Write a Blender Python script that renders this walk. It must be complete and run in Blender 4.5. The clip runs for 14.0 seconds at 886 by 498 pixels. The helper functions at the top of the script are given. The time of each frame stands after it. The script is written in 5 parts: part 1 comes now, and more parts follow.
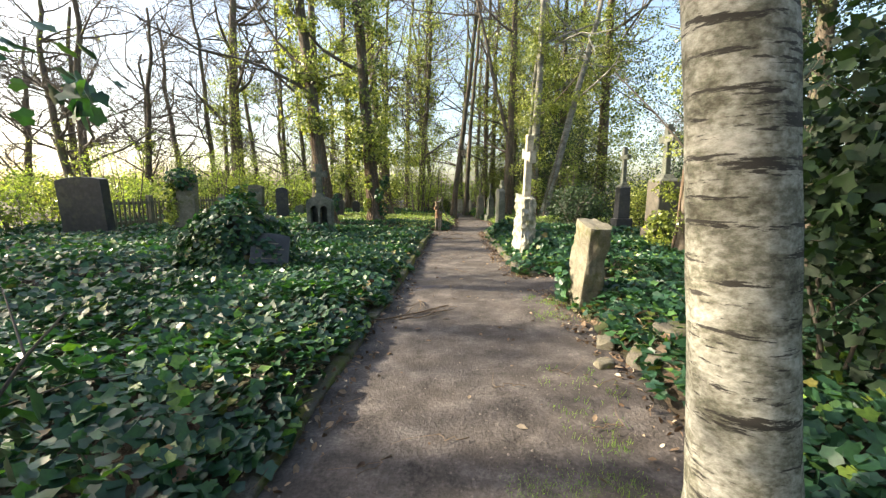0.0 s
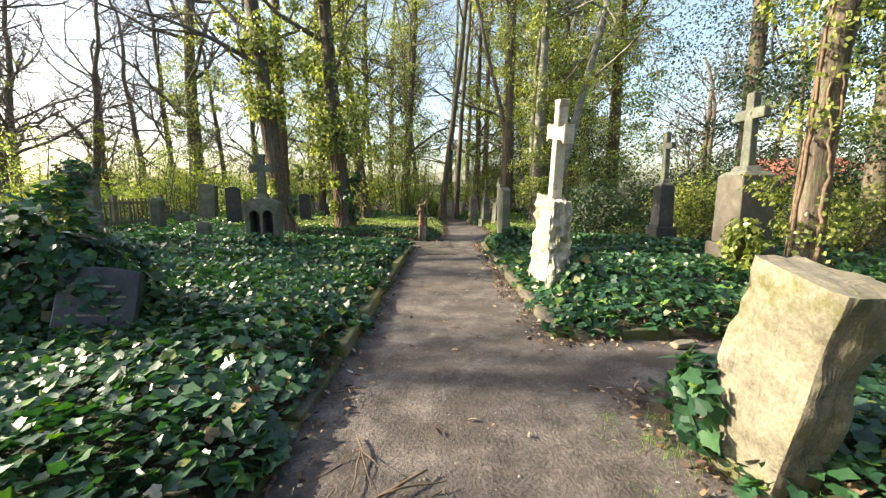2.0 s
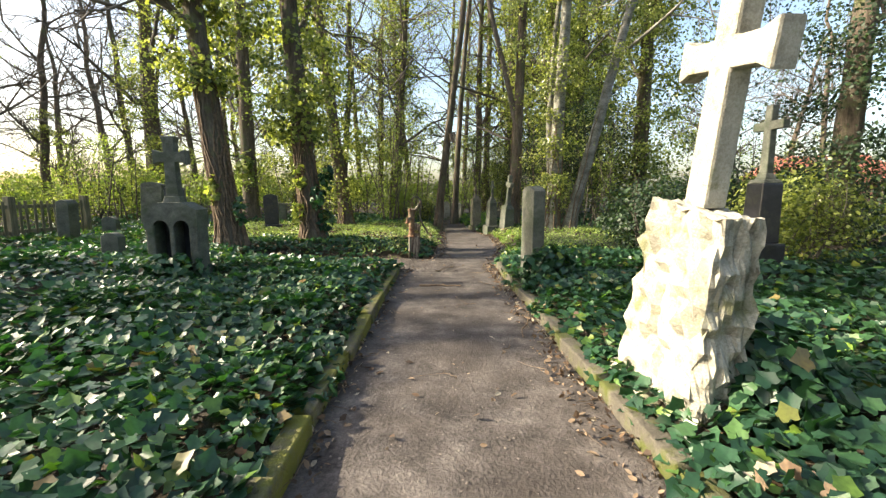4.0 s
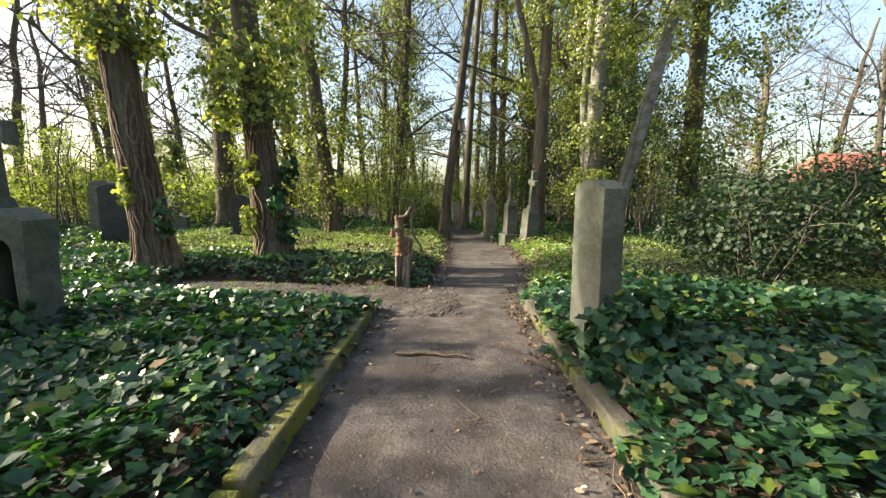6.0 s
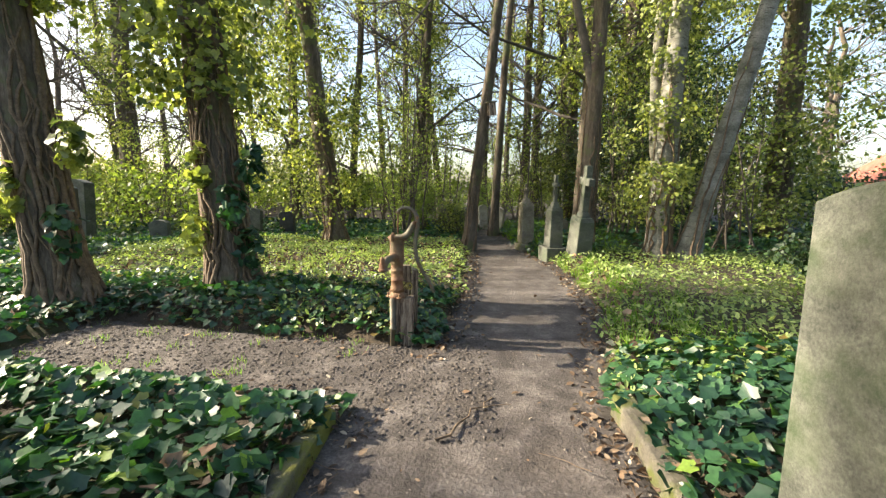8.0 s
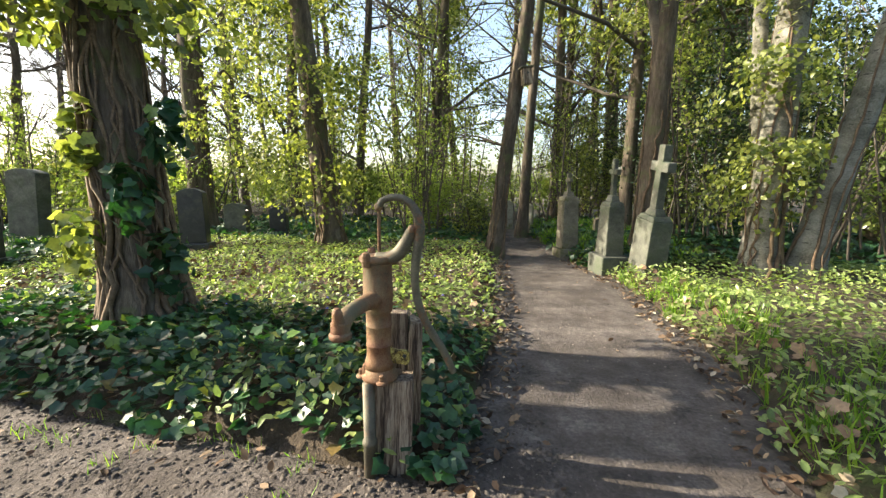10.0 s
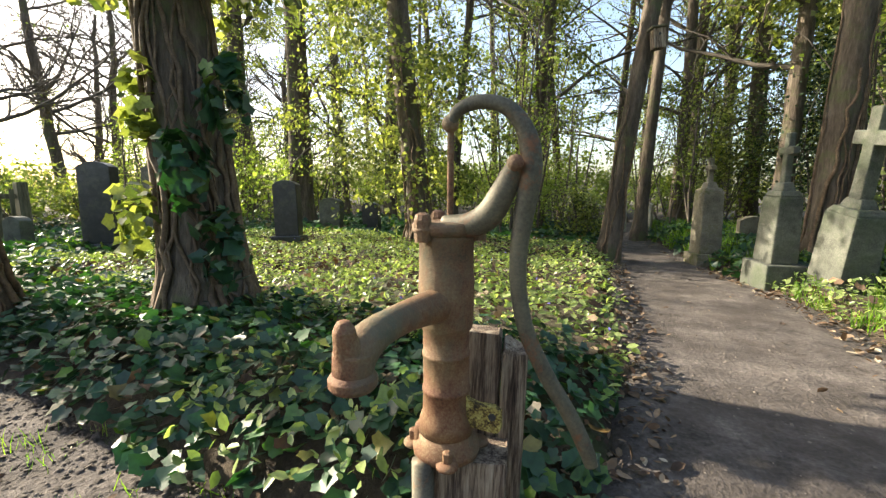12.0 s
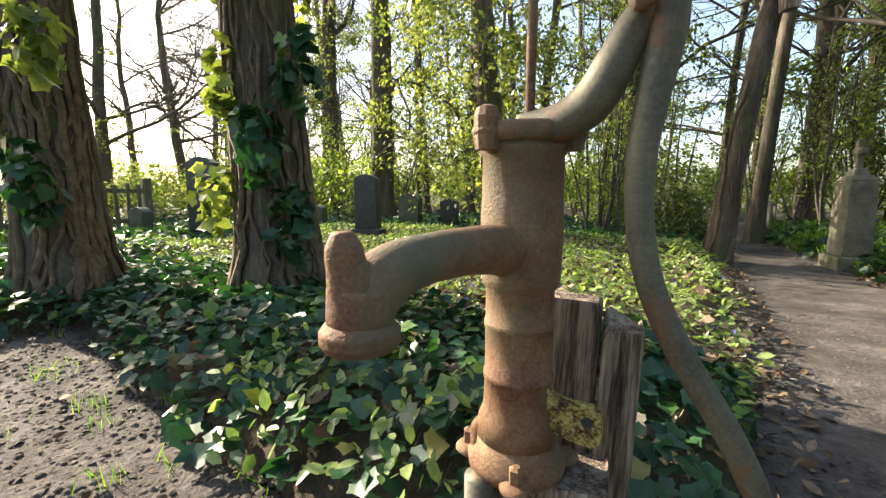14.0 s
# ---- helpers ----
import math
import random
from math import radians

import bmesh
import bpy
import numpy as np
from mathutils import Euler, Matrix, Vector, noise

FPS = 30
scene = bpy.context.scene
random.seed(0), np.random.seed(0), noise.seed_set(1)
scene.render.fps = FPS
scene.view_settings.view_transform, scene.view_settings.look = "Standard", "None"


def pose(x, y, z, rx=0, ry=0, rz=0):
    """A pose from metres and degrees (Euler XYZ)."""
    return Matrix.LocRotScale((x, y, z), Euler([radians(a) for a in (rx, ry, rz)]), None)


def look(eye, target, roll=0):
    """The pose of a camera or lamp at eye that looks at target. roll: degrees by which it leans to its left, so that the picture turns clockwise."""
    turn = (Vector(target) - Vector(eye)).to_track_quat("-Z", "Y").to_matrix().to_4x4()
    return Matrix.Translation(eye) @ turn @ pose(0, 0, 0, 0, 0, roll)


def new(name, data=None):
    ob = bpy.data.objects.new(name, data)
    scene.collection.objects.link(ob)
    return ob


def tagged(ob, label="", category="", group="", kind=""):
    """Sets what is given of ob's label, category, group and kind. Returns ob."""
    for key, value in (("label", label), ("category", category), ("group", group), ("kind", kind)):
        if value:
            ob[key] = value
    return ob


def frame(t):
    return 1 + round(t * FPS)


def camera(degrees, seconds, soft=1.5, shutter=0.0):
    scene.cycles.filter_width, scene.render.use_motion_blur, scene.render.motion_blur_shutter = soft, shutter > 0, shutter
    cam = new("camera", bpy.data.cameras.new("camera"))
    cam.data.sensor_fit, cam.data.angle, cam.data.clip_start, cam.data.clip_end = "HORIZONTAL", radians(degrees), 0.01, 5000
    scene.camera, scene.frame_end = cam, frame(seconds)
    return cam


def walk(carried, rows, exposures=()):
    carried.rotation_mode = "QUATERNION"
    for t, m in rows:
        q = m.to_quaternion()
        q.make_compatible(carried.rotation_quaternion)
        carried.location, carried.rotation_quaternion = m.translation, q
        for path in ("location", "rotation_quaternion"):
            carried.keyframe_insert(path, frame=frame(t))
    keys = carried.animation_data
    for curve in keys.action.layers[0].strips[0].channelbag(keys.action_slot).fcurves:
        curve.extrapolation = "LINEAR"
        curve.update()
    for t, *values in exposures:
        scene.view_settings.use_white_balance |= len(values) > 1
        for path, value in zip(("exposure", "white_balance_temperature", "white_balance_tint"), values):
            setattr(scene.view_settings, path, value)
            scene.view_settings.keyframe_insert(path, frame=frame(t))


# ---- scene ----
cam = camera(93.7, 14.0, soft=1.35)
# seconds, eye x, y, z, yaw, pitch
PATH_ROWS = [
    (0, 0.030, -0.152, 1.421, 0.26, -8.08),
    (0.5, 0.038, 0.555, 1.439, 0.11, -8.10),
    (1, 0.070, 1.367, 1.431, -0.22, -8.15),
    (1.5, 0.068, 2.164, 1.411, -0.51, -8.05),
    (2, 0.119, 2.893, 1.386, -1.23, -7.97),
    (2.5, 0.148, 3.669, 1.395, -1.11, -8.06),
    (3, 0.084, 4.364, 1.444, -2.41, -8.14),
    (3.2, 0.076, 4.645, 1.440, -2.76, -8.18),
    (5.3, 0.228, 7.709, 1.327, -0.44, -7.65),
    (5.5, 0.253, 7.917, 1.350, -0.45, -7.77),
    (6, 0.345, 8.497, 1.368, -0.33, -7.91),
    (6.5, 0.406, 9.070, 1.381, 1.47, -8.07),
    (7, 0.383, 9.643, 1.412, 1.33, -8.22),
    (7.5, 0.389, 10.199, 1.423, 1.32, -8.26),
    (7.7, 0.396, 10.403, 1.429, 2.19, -8.15),
    (9.8, 0.224, 12.573, 1.346, 5.15, -8.72),
    (10, 0.217, 12.680, 1.310, 5.58, -8.56),
    (10.5, 0.199, 12.979, 1.270, 14.70, -8.32),
    (11, 0.159, 13.215, 1.225, 18.49, -8.15),
    (11.5, 0.089, 13.383, 1.175, 18.93, -8.03),
    (12, 0.057, 13.527, 1.082, 18.78, -7.91),
    (12.5, 0.010, 13.719, 1.003, 20.76, -7.93),
    (13, -0.013, 13.783, 0.919, 26.32, -7.63),
    (13.5, -0.026, 13.779, 0.899, 28.60, -7.44),
    (14, -0.022, 13.794, 0.906, 29.76, -7.41),
]
walk(cam, [(t, pose(x, y, z, 90 + pitch, 0, yaw)) for t, x, y, z, yaw, pitch in PATH_ROWS],
     exposures=[(0.0, 1.68, 7000, 8), (3.2, 1.66, 7000, 8), (5.5, 1.46, 7000, 8), (7.0, 1.72, 7000, 8), (9.0, 1.75, 6900, 8), (11.0, 1.74, 6850, 8), (12.5, 1.66, 6850, 8), (14.0, 1.72, 6850, 8)])

# ---- world, sun, exposure ----
SUN_LEFT, SUN_UP = 86.0, 27.0      # degrees left of the walking direction, degrees above the horizon
world = bpy.data.worlds.new("world")
scene.world = world
world.use_nodes = True
wn = world.node_tree.nodes
sky = wn.new("ShaderNodeTexSky")
sky.sky_type, sky.sun_disc = "NISHITA", False
sky.sun_elevation, sky.sun_rotation = radians(SUN_UP), radians(-SUN_LEFT)
sky.air_density, sky.dust_density, sky.ozone_density = 1.0, 2.8, 1.0
wn["Background"].inputs["Strength"].default_value = 0.14
world.node_tree.links.new(sky.outputs[0], wn["Background"].inputs[0])
sun = new("sun", bpy.data.lights.new("sun", "SUN"))
sun.data.energy, sun.data.angle, sun.data.color = 5.0, radians(0.6), (1.0, 0.9, 0.74)
a, e = radians(SUN_LEFT), radians(SUN_UP)
TO_SUN = Vector((-math.sin(a) * math.cos(e), math.cos(a) * math.cos(e), math.sin(e)))
sun.matrix_world = look(TO_SUN * 60, (0, 0, 0))

rng = np.random.default_rng(7)


# ---- materials ----
def material(name, stops, scale=6.0, rough=0.8, bump=0.3, fine=60.0, metal=0.0, stretch=(1, 1, 1), dist=0.01,
             patch=None, patch_scale=1.2, patch_cut=(0.52, 0.62), island=0.0, patch_stretch=(1, 1, 1)):
    """A surface of two-scale noise: stops are (place, colour); patch is a second colour laid on in blotches."""
    m = bpy.data.materials.new(name)
    m.use_nodes = True
    n, l = m.node_tree.nodes, m.node_tree.links
    b = n["Principled BSDF"]
    tc, mp = n.new("ShaderNodeTexCoord"), n.new("ShaderNodeMapping")
    mp.inputs["Scale"].default_value = stretch
    l.new(tc.outputs["Object"], mp.inputs["Vector"])
    big, small = n.new("ShaderNodeTexNoise"), n.new("ShaderNodeTexNoise")
    big.inputs["Scale"].default_value, big.inputs["Detail"].default_value = scale, 6
    small.inputs["Scale"].default_value, small.inputs["Detail"].default_value = fine, 4
    for t in (big, small):
        t.inputs["Roughness"].default_value = 0.65
        l.new(mp.outputs[0], t.inputs["Vector"])
    add = n.new("ShaderNodeMath")
    add.operation = "MULTIPLY_ADD"
    add.inputs[1].default_value = 0.45
    l.new(small.outputs[0], add.inputs[0])
    half = n.new("ShaderNodeMath")
    half.operation = "MULTIPLY_ADD"
    half.inputs[1].default_value, half.inputs[2].default_value = 0.8, -0.12
    l.new(big.outputs[0], half.inputs[0])
    l.new(half.outputs[0], add.inputs[2])
    ramp = n.new("ShaderNodeValToRGB")
    while len(ramp.color_ramp.elements) < len(stops):
        ramp.color_ramp.elements.new(0.5)
    for el, (p, c) in zip(ramp.color_ramp.elements, stops):
        el.position, el.color = p, (*c, 1)
    src = add
    if island:
        geo, mix = n.new("ShaderNodeNewGeometry"), n.new("ShaderNodeMath")
        mix.operation = "MULTIPLY_ADD"
        mix.inputs[1].default_value = island
        l.new(geo.outputs["Random Per Island"], mix.inputs[0])
        l.new(add.outputs[0], mix.inputs[2])
        src = mix
    l.new(src.outputs[0], ramp.inputs[0])
    col = ramp.outputs[0]
    if patch:
        pn, pr, mx = n.new("ShaderNodeTexNoise"), n.new("ShaderNodeValToRGB"), n.new("ShaderNodeMix")
        pn.inputs["Scale"].default_value, pn.inputs["Detail"].default_value = patch_scale, 8
        pn.inputs["Roughness"].default_value = 0.7
        pm = n.new("ShaderNodeMapping")
        pm.inputs["Scale"].default_value = patch_stretch
        l.new(tc.outputs["Object"], pm.inputs["Vector"])
        l.new(pm.outputs[0], pn.inputs["Vector"])
        pr.color_ramp.elements[0].position, pr.color_ramp.elements[1].position = patch_cut
        l.new(pn.outputs[0], pr.inputs[0])
        mx.data_type = "RGBA"
        l.new(pr.outputs[0], mx.inputs["Factor"])
        l.new(col, mx.inputs["A"])
        mx.inputs["B"].default_value = (*patch, 1)
        col = mx.outputs["Result"]
    l.new(col, b.inputs["Base Color"])
    b.inputs["Roughness"].default_value, b.inputs["Metallic"].default_value = rough, metal
    bp = n.new("ShaderNodeBump")
    bp.inputs["Strength"].default_value, bp.inputs["Distance"].default_value = bump, dist
    l.new(add.outputs[0], bp.inputs["Height"])
    l.new(bp.outputs[0], b.inputs["Normal"])
    return m


def leaf_material(name, stops, rough=0.38, through_light=0.35, tint=(1.5, 1.7, 0.6)):
    """Leaves: colour by leaf, a waxy gloss, and light that shines through."""
    m = bpy.data.materials.new(name)
    m.use_nodes = True
    n, l = m.node_tree.nodes, m.node_tree.links
    b, out = n["Principled BSDF"], n["Material Output"]
    geo, ramp = n.new("ShaderNodeNewGeometry"), n.new("ShaderNodeValToRGB")
    while len(ramp.color_ramp.elements) < len(stops):
        ramp.color_ramp.elements.new(0.5)
    for el, (p, c) in zip(ramp.color_ramp.elements, stops):
        el.position, el.color = p, (*c, 1)
    l.new(geo.outputs["Random Per Island"], ramp.inputs[0])
    tc, nz, mul = n.new("ShaderNodeTexCoord"), n.new("ShaderNodeTexNoise"), n.new("ShaderNodeMix")
    nz.inputs["Scale"].default_value, nz.inputs["Detail"].default_value = 45, 3
    l.new(tc.outputs["Object"], nz.inputs["Vector"])
    mul.data_type, mul.blend_type = "RGBA", "MULTIPLY"
    mul.inputs["Factor"].default_value = 0.5
    l.new(ramp.outputs[0], mul.inputs["A"])
    gain = n.new("ShaderNodeValToRGB")
    gain.color_ramp.elements[0].position, gain.color_ramp.elements[0].color = 0.3, (0.5, 0.5, 0.5, 1)
    gain.color_ramp.elements[1].position, gain.color_ramp.elements[1].color = 0.65, (1.3, 1.3, 1.2, 1)
    l.new(nz.outputs[0], gain.inputs[0])
    l.new(gain.outputs[0], mul.inputs["B"])
    col = mul.outputs["Result"]
    l.new(col, b.inputs["Base Color"])
    b.inputs["Roughness"].default_value = rough
    tr, mx = n.new("ShaderNodeBsdfTranslucent"), n.new("ShaderNodeMixShader")
    tm = n.new("ShaderNodeMix")
    tm.data_type, tm.blend_type = "RGBA", "MULTIPLY"
    tm.inputs["Factor"].default_value = 1.0
    tm.inputs["B"].default_value = (*tint, 1)
    l.new(col, tm.inputs["A"])
    l.new(tm.outputs["Result"], tr.inputs[0])
    mx.inputs[0].default_value = through_light
    l.new(b.outputs[0], mx.inputs[1])
    l.new(tr.outputs[0], mx.inputs[2])
    l.new(mx.outputs[0], out.inputs[0])
    return m


DIRT = material("trodden_dirt", [(0.34, (0.028, 0.022, 0.019)), (0.48, (0.082, 0.069, 0.062)), (0.58, (0.128, 0.109, 0.098)), (0.72, (0.23, 0.197, 0.178))],
                scale=3.2, fine=46, rough=0.95, bump=1.0, dist=0.03, patch=(0.052, 0.041, 0.035), patch_scale=1.5, patch_cut=(0.46, 0.66))
SOIL = material("leafy_soil", [(0.3, (0.02, 0.015, 0.01)), (0.55, (0.055, 0.04, 0.026)), (0.75, (0.12, 0.085, 0.05))],
                scale=5, fine=50, rough=0.95, bump=1.0, dist=0.03, patch=(0.045, 0.06, 0.018), patch_scale=0.8)
STONE = material("weathered_sandstone", [(0.3, (0.075, 0.068, 0.045)), (0.5, (0.17, 0.152, 0.11)), (0.72, (0.29, 0.265, 0.2))],
                 scale=5, fine=60, rough=0.92, bump=0.8, dist=0.015, patch=(0.1, 0.1, 0.035), patch_scale=2.4)
PALE_STONE = material("pale_limestone", [(0.32, (0.2, 0.185, 0.14)), (0.5, (0.41, 0.385, 0.315)), (0.68, (0.58, 0.55, 0.475))],
                      scale=6, fine=70, rough=0.9, bump=0.9, dist=0.02, patch=(0.2, 0.2, 0.11), patch_scale=3.0)
GREY_STONE = material("grey_green_sandstone", [(0.34, (0.045, 0.048, 0.04)), (0.5, (0.105, 0.11, 0.09)), (0.66, (0.18, 0.18, 0.15))],
                      scale=5, fine=90, rough=0.88, bump=0.7, dist=0.012, patch=(0.05, 0.07, 0.035), patch_scale=2.6, patch_cut=(0.48, 0.66))
DARK_STONE = material("dark_polished_granite", [(0.3, (0.015, 0.016, 0.02)), (0.55, (0.035, 0.036, 0.042)), (0.75, (0.075, 0.075, 0.08))],
                      scale=8, fine=120, rough=0.3, bump=0.1, patch=(0.06, 0.065, 0.05), patch_scale=3)
MOSS_STONE = material("mossy_kerbstone", [(0.3, (0.04, 0.034, 0.026)), (0.5, (0.1, 0.088, 0.068)), (0.72, (0.19, 0.17, 0.135))],
                      scale=6, fine=60, rough=0.95, bump=0.9, dist=0.02, patch=(0.075, 0.085, 0.016), patch_scale=2.6, patch_cut=(0.44, 0.56))
MOSSY_KERB = material("moss_topped_kerbstone", [(0.3, (0.045, 0.04, 0.028)), (0.5, (0.11, 0.1, 0.07)), (0.72, (0.19, 0.17, 0.13))],
                      scale=6, fine=60, rough=0.95, bump=0.9, dist=0.02, patch=(0.15, 0.15, 0.022), patch_scale=2.2, patch_cut=(0.4, 0.52))
BARK = material("ridged_brown_bark", [(0.3, (0.03, 0.022, 0.016)), (0.5, (0.1, 0.078, 0.058)), (0.72, (0.21, 0.17, 0.13))],
                scale=7, fine=40, rough=0.95, bump=1.0, dist=0.04, stretch=(1, 1, 0.22), patch=(0.1, 0.11, 0.05), patch_scale=1.6)
BIRCH = material("silvery_birch_bark", [(0.3, (0.05, 0.05, 0.035)), (0.45, (0.15, 0.145, 0.115)), (0.58, (0.26, 0.25, 0.215)), (0.75, (0.4, 0.385, 0.34))],
                 scale=3.0, fine=45, rough=0.88, bump=0.5, dist=0.015, stretch=(1, 1, 1.3), patch=(0.03, 0.026, 0.021), patch_scale=3.2, patch_cut=(0.58, 0.64), patch_stretch=(1.3, 1.3, 7))
OLD_BIRCH = material("grey_mottled_birch_bark", [(0.36, (0.07, 0.066, 0.045)), (0.46, (0.17, 0.165, 0.125)), (0.56, (0.33, 0.32, 0.27)), (0.68, (0.52, 0.5, 0.44))],
                     scale=5.0, fine=34, rough=0.85, bump=0.7, dist=0.014, stretch=(1, 1, 1.5), patch=(0.035, 0.031, 0.025), patch_scale=3.0, patch_cut=(0.55, 0.585), patch_stretch=(1.1, 1.1, 8))
TWIG = material("grey_twigs", [(0.3, (0.05, 0.04, 0.032)), (0.6, (0.13, 0.11, 0.09)), (0.8, (0.2, 0.17, 0.14))], scale=4, rough=0.9, bump=0.2)
RUST = material("rusty_painted_iron", [(0.32, (0.05, 0.022, 0.014)), (0.44, (0.17, 0.075, 0.04)), (0.54, (0.225, 0.125, 0.065)), (0.64, (0.29, 0.2, 0.11)), (0.76, (0.4, 0.32, 0.21))],
                scale=7, fine=190, rough=0.7, bump=0.9, dist=0.005, metal=0.1, patch=(0.12, 0.115, 0.075), patch_scale=5, patch_cut=(0.46, 0.66), patch_stretch=(1, 1, 0.5))
IRON = material("grey_green_worn_iron", [(0.3, (0.05, 0.045, 0.035)), (0.5, (0.12, 0.11, 0.08)), (0.72, (0.2, 0.18, 0.12))],
                scale=6, fine=150, rough=0.6, bump=0.4, dist=0.003, metal=0.35, patch=(0.2, 0.09, 0.045), patch_scale=9, patch_cut=(0.52, 0.62))
BROWN_GRANITE = material("brown_weathered_granite", [(0.3, (0.045, 0.038, 0.03)), (0.52, (0.095, 0.083, 0.066)), (0.72, (0.15, 0.135, 0.11))],
                         scale=5, fine=130, rough=0.6, bump=0.2, patch=(0.06, 0.062, 0.04), patch_scale=2.2)
LICHEN = material("lichen_covered_plate", [(0.34, (0.03, 0.02, 0.01)), (0.45, (0.15, 0.1, 0.03)), (0.53, (0.36, 0.29, 0.08)), (0.66, (0.52, 0.46, 0.16))], scale=45, fine=180, rough=0.9, bump=1.0, dist=0.006)
OLD_WOOD = material("weathered_split_wood", [(0.36, (0.035, 0.022, 0.016)), (0.46, (0.14, 0.1, 0.075)), (0.55, (0.34, 0.265, 0.2)), (0.68, (0.52, 0.44, 0.34))],
                    scale=12, fine=70, rough=0.9, bump=1.0, dist=0.02, stretch=(3, 3, 0.2))
FENCE_WOOD = material("grey_fence_wood", [(0.3, (0.06, 0.055, 0.035)), (0.55, (0.16, 0.15, 0.1)), (0.75, (0.26, 0.24, 0.17))], scale=8, rough=0.95, bump=0.6, stretch=(3, 3, 0.3))
IVY = leaf_material("ivy_leaf", [(0.0, (0.014, 0.045, 0.026)), (0.5, (0.028, 0.08, 0.04)), (0.88, (0.05, 0.125, 0.045)), (0.96, (0.15, 0.25, 0.04)), (1.0, (0.16, 0.1, 0.04))],
                    rough=0.4, through_light=0.2, tint=(1.2, 1.7, 0.5))
TREE_IVY = leaf_material("climbing_ivy_leaf", [(0.0, (0.05, 0.08, 0.026)), (0.5, (0.2, 0.245, 0.065)), (1.0, (0.4, 0.44, 0.14))], rough=0.3, through_light=0.5, tint=(1.4, 1.4, 0.7))
PERIWINKLE = leaf_material("ground_cover_leaf", [(0.0, (0.1, 0.16, 0.05)), (0.5, (0.26, 0.34, 0.12)), (1.0, (0.42, 0.49, 0.2))], rough=0.34, through_light=0.42, tint=(1.4, 1.5, 0.7))
FRESH = leaf_material("fresh_spring_leaf", [(0.0, (0.11, 0.155, 0.045)), (0.5, (0.2, 0.255, 0.075)), (1.0, (0.32, 0.37, 0.13))], rough=0.5, through_light=0.5)
DARK_LEAF = leaf_material("evergreen_leaf", [(0.0, (0.01, 0.026, 0.012)), (0.6, (0.021, 0.048, 0.018)), (1.0, (0.045, 0.085, 0.026))], rough=0.58, through_light=0.25)
GRASS = leaf_material("grass_blade", [(0.0, (0.07, 0.16, 0.02)), (0.5, (0.14, 0.26, 0.035)), (1.0, (0.25, 0.36, 0.06))], rough=0.5, through_light=0.45)
LITTER = leaf_material("dead_leaf", [(0.0, (0.05, 0.03, 0.02)), (0.5, (0.16, 0.1, 0.06)), (0.85, (0.3, 0.22, 0.15)), (1.0, (0.5, 0.45, 0.36))], rough=0.8, through_light=0.15, tint=(1.3, 1.1, 0.8))
BLUE = leaf_material("blue_petal", [(0.0, (0.12, 0.12, 0.5)), (1.0, (0.25, 0.22, 0.7))], rough=0.6, through_light=0.3, tint=(1, 1, 1.3))
TILE = material("red_roof_tile", [(0.3, (0.22, 0.07, 0.045)), (0.55, (0.36, 0.13, 0.09)), (0.75, (0.45, 0.2, 0.14))], scale=3, rough=0.85, bump=0.3)
BRICK = material("red_brick_wall", [(0.3, (0.16, 0.07, 0.05)), (0.6, (0.27, 0.13, 0.09)), (0.8, (0.35, 0.2, 0.15))], scale=4, rough=0.9, bump=0.3)


# ---- mesh helpers ----
def link_mesh(name, verts, counts, index, mat, parent=None, label="", smooth=False):
    """One mesh object from arrays: corner positions, corners per face, corner indices."""
    verts, counts, index = np.asarray(verts, np.float32), np.asarray(counts, np.int32), np.asarray(index, np.int32)
    me = bpy.data.meshes.new(name)
    me.vertices.add(len(verts))
    me.vertices.foreach_set("co", verts.ravel())
    me.loops.add(len(index))
    me.loops.foreach_set("vertex_index", index)
    me.polygons.add(len(counts))
    me.polygons.foreach_set("loop_start", np.concatenate([[0], np.cumsum(counts)[:-1]]).astype(np.int32))
    if smooth:
        me.polygons.foreach_set("use_smooth", np.ones(len(counts), bool))
    me.update(calc_edges=True)
    me.materials.append(mat)
    ob = new(name, me)
    ob.parent = parent
    if label:
        ob["label"] = label
    return ob


def part(name, bm, mat, parent=None, label="", smooth=False):
    me = bpy.data.meshes.new(name)
    for f in bm.faces:
        f.smooth = smooth
    bm.to_mesh(me)
    bm.free()
    me.materials.append(mat)
    ob = new(name, me)
    ob.parent = parent
    if label:
        ob["label"] = label
    return ob


def empty(name, m, label, category, group="", kind=""):
    ob = new(name)
    ob.matrix_world = m
    ob.empty_display_size = 0.2
    return tagged(ob, label, category, group, kind)


# leaf outlines: points (across, along, up) and the faces over them
IVY_SHAPE = (np.array([(0, 0, 0), (0.16, -0.15, 0.02), (0.43, -0.13, 0.07), (0.46, 0.13, 0.07), (0.58, 0.38, 0.1), (0.34, 0.55, 0.04), (0, 1, -0.09),
                       (-0.34, 0.55, 0.04), (-0.58, 0.38, 0.1), (-0.46, 0.13, 0.07), (-0.43, -0.13, 0.07), (-0.16, -0.15, 0.02)]),
             [(0, 1, 2, 3, 4, 5, 6), (0, 6, 7, 8, 9, 10, 11)])
FAR_IVY_SHAPE = (np.array([(0, 0, 0), (0.5, 0.05, 0.05), (0.5, 0.42, 0.09), (0, 1, -0.08), (-0.5, 0.42, 0.09), (-0.5, 0.05, 0.05)]), [(0, 1, 2, 3), (0, 3, 4, 5)])
OVAL_SHAPE = (np.array([(0, 0, 0), (0.24, 0.3, 0.07), (0.22, 0.68, 0.06), (0, 1, -0.05), (-0.22, 0.68, 0.06), (-0.24, 0.3, 0.07)]), [(0, 1, 2, 3), (0, 3, 4, 5)])
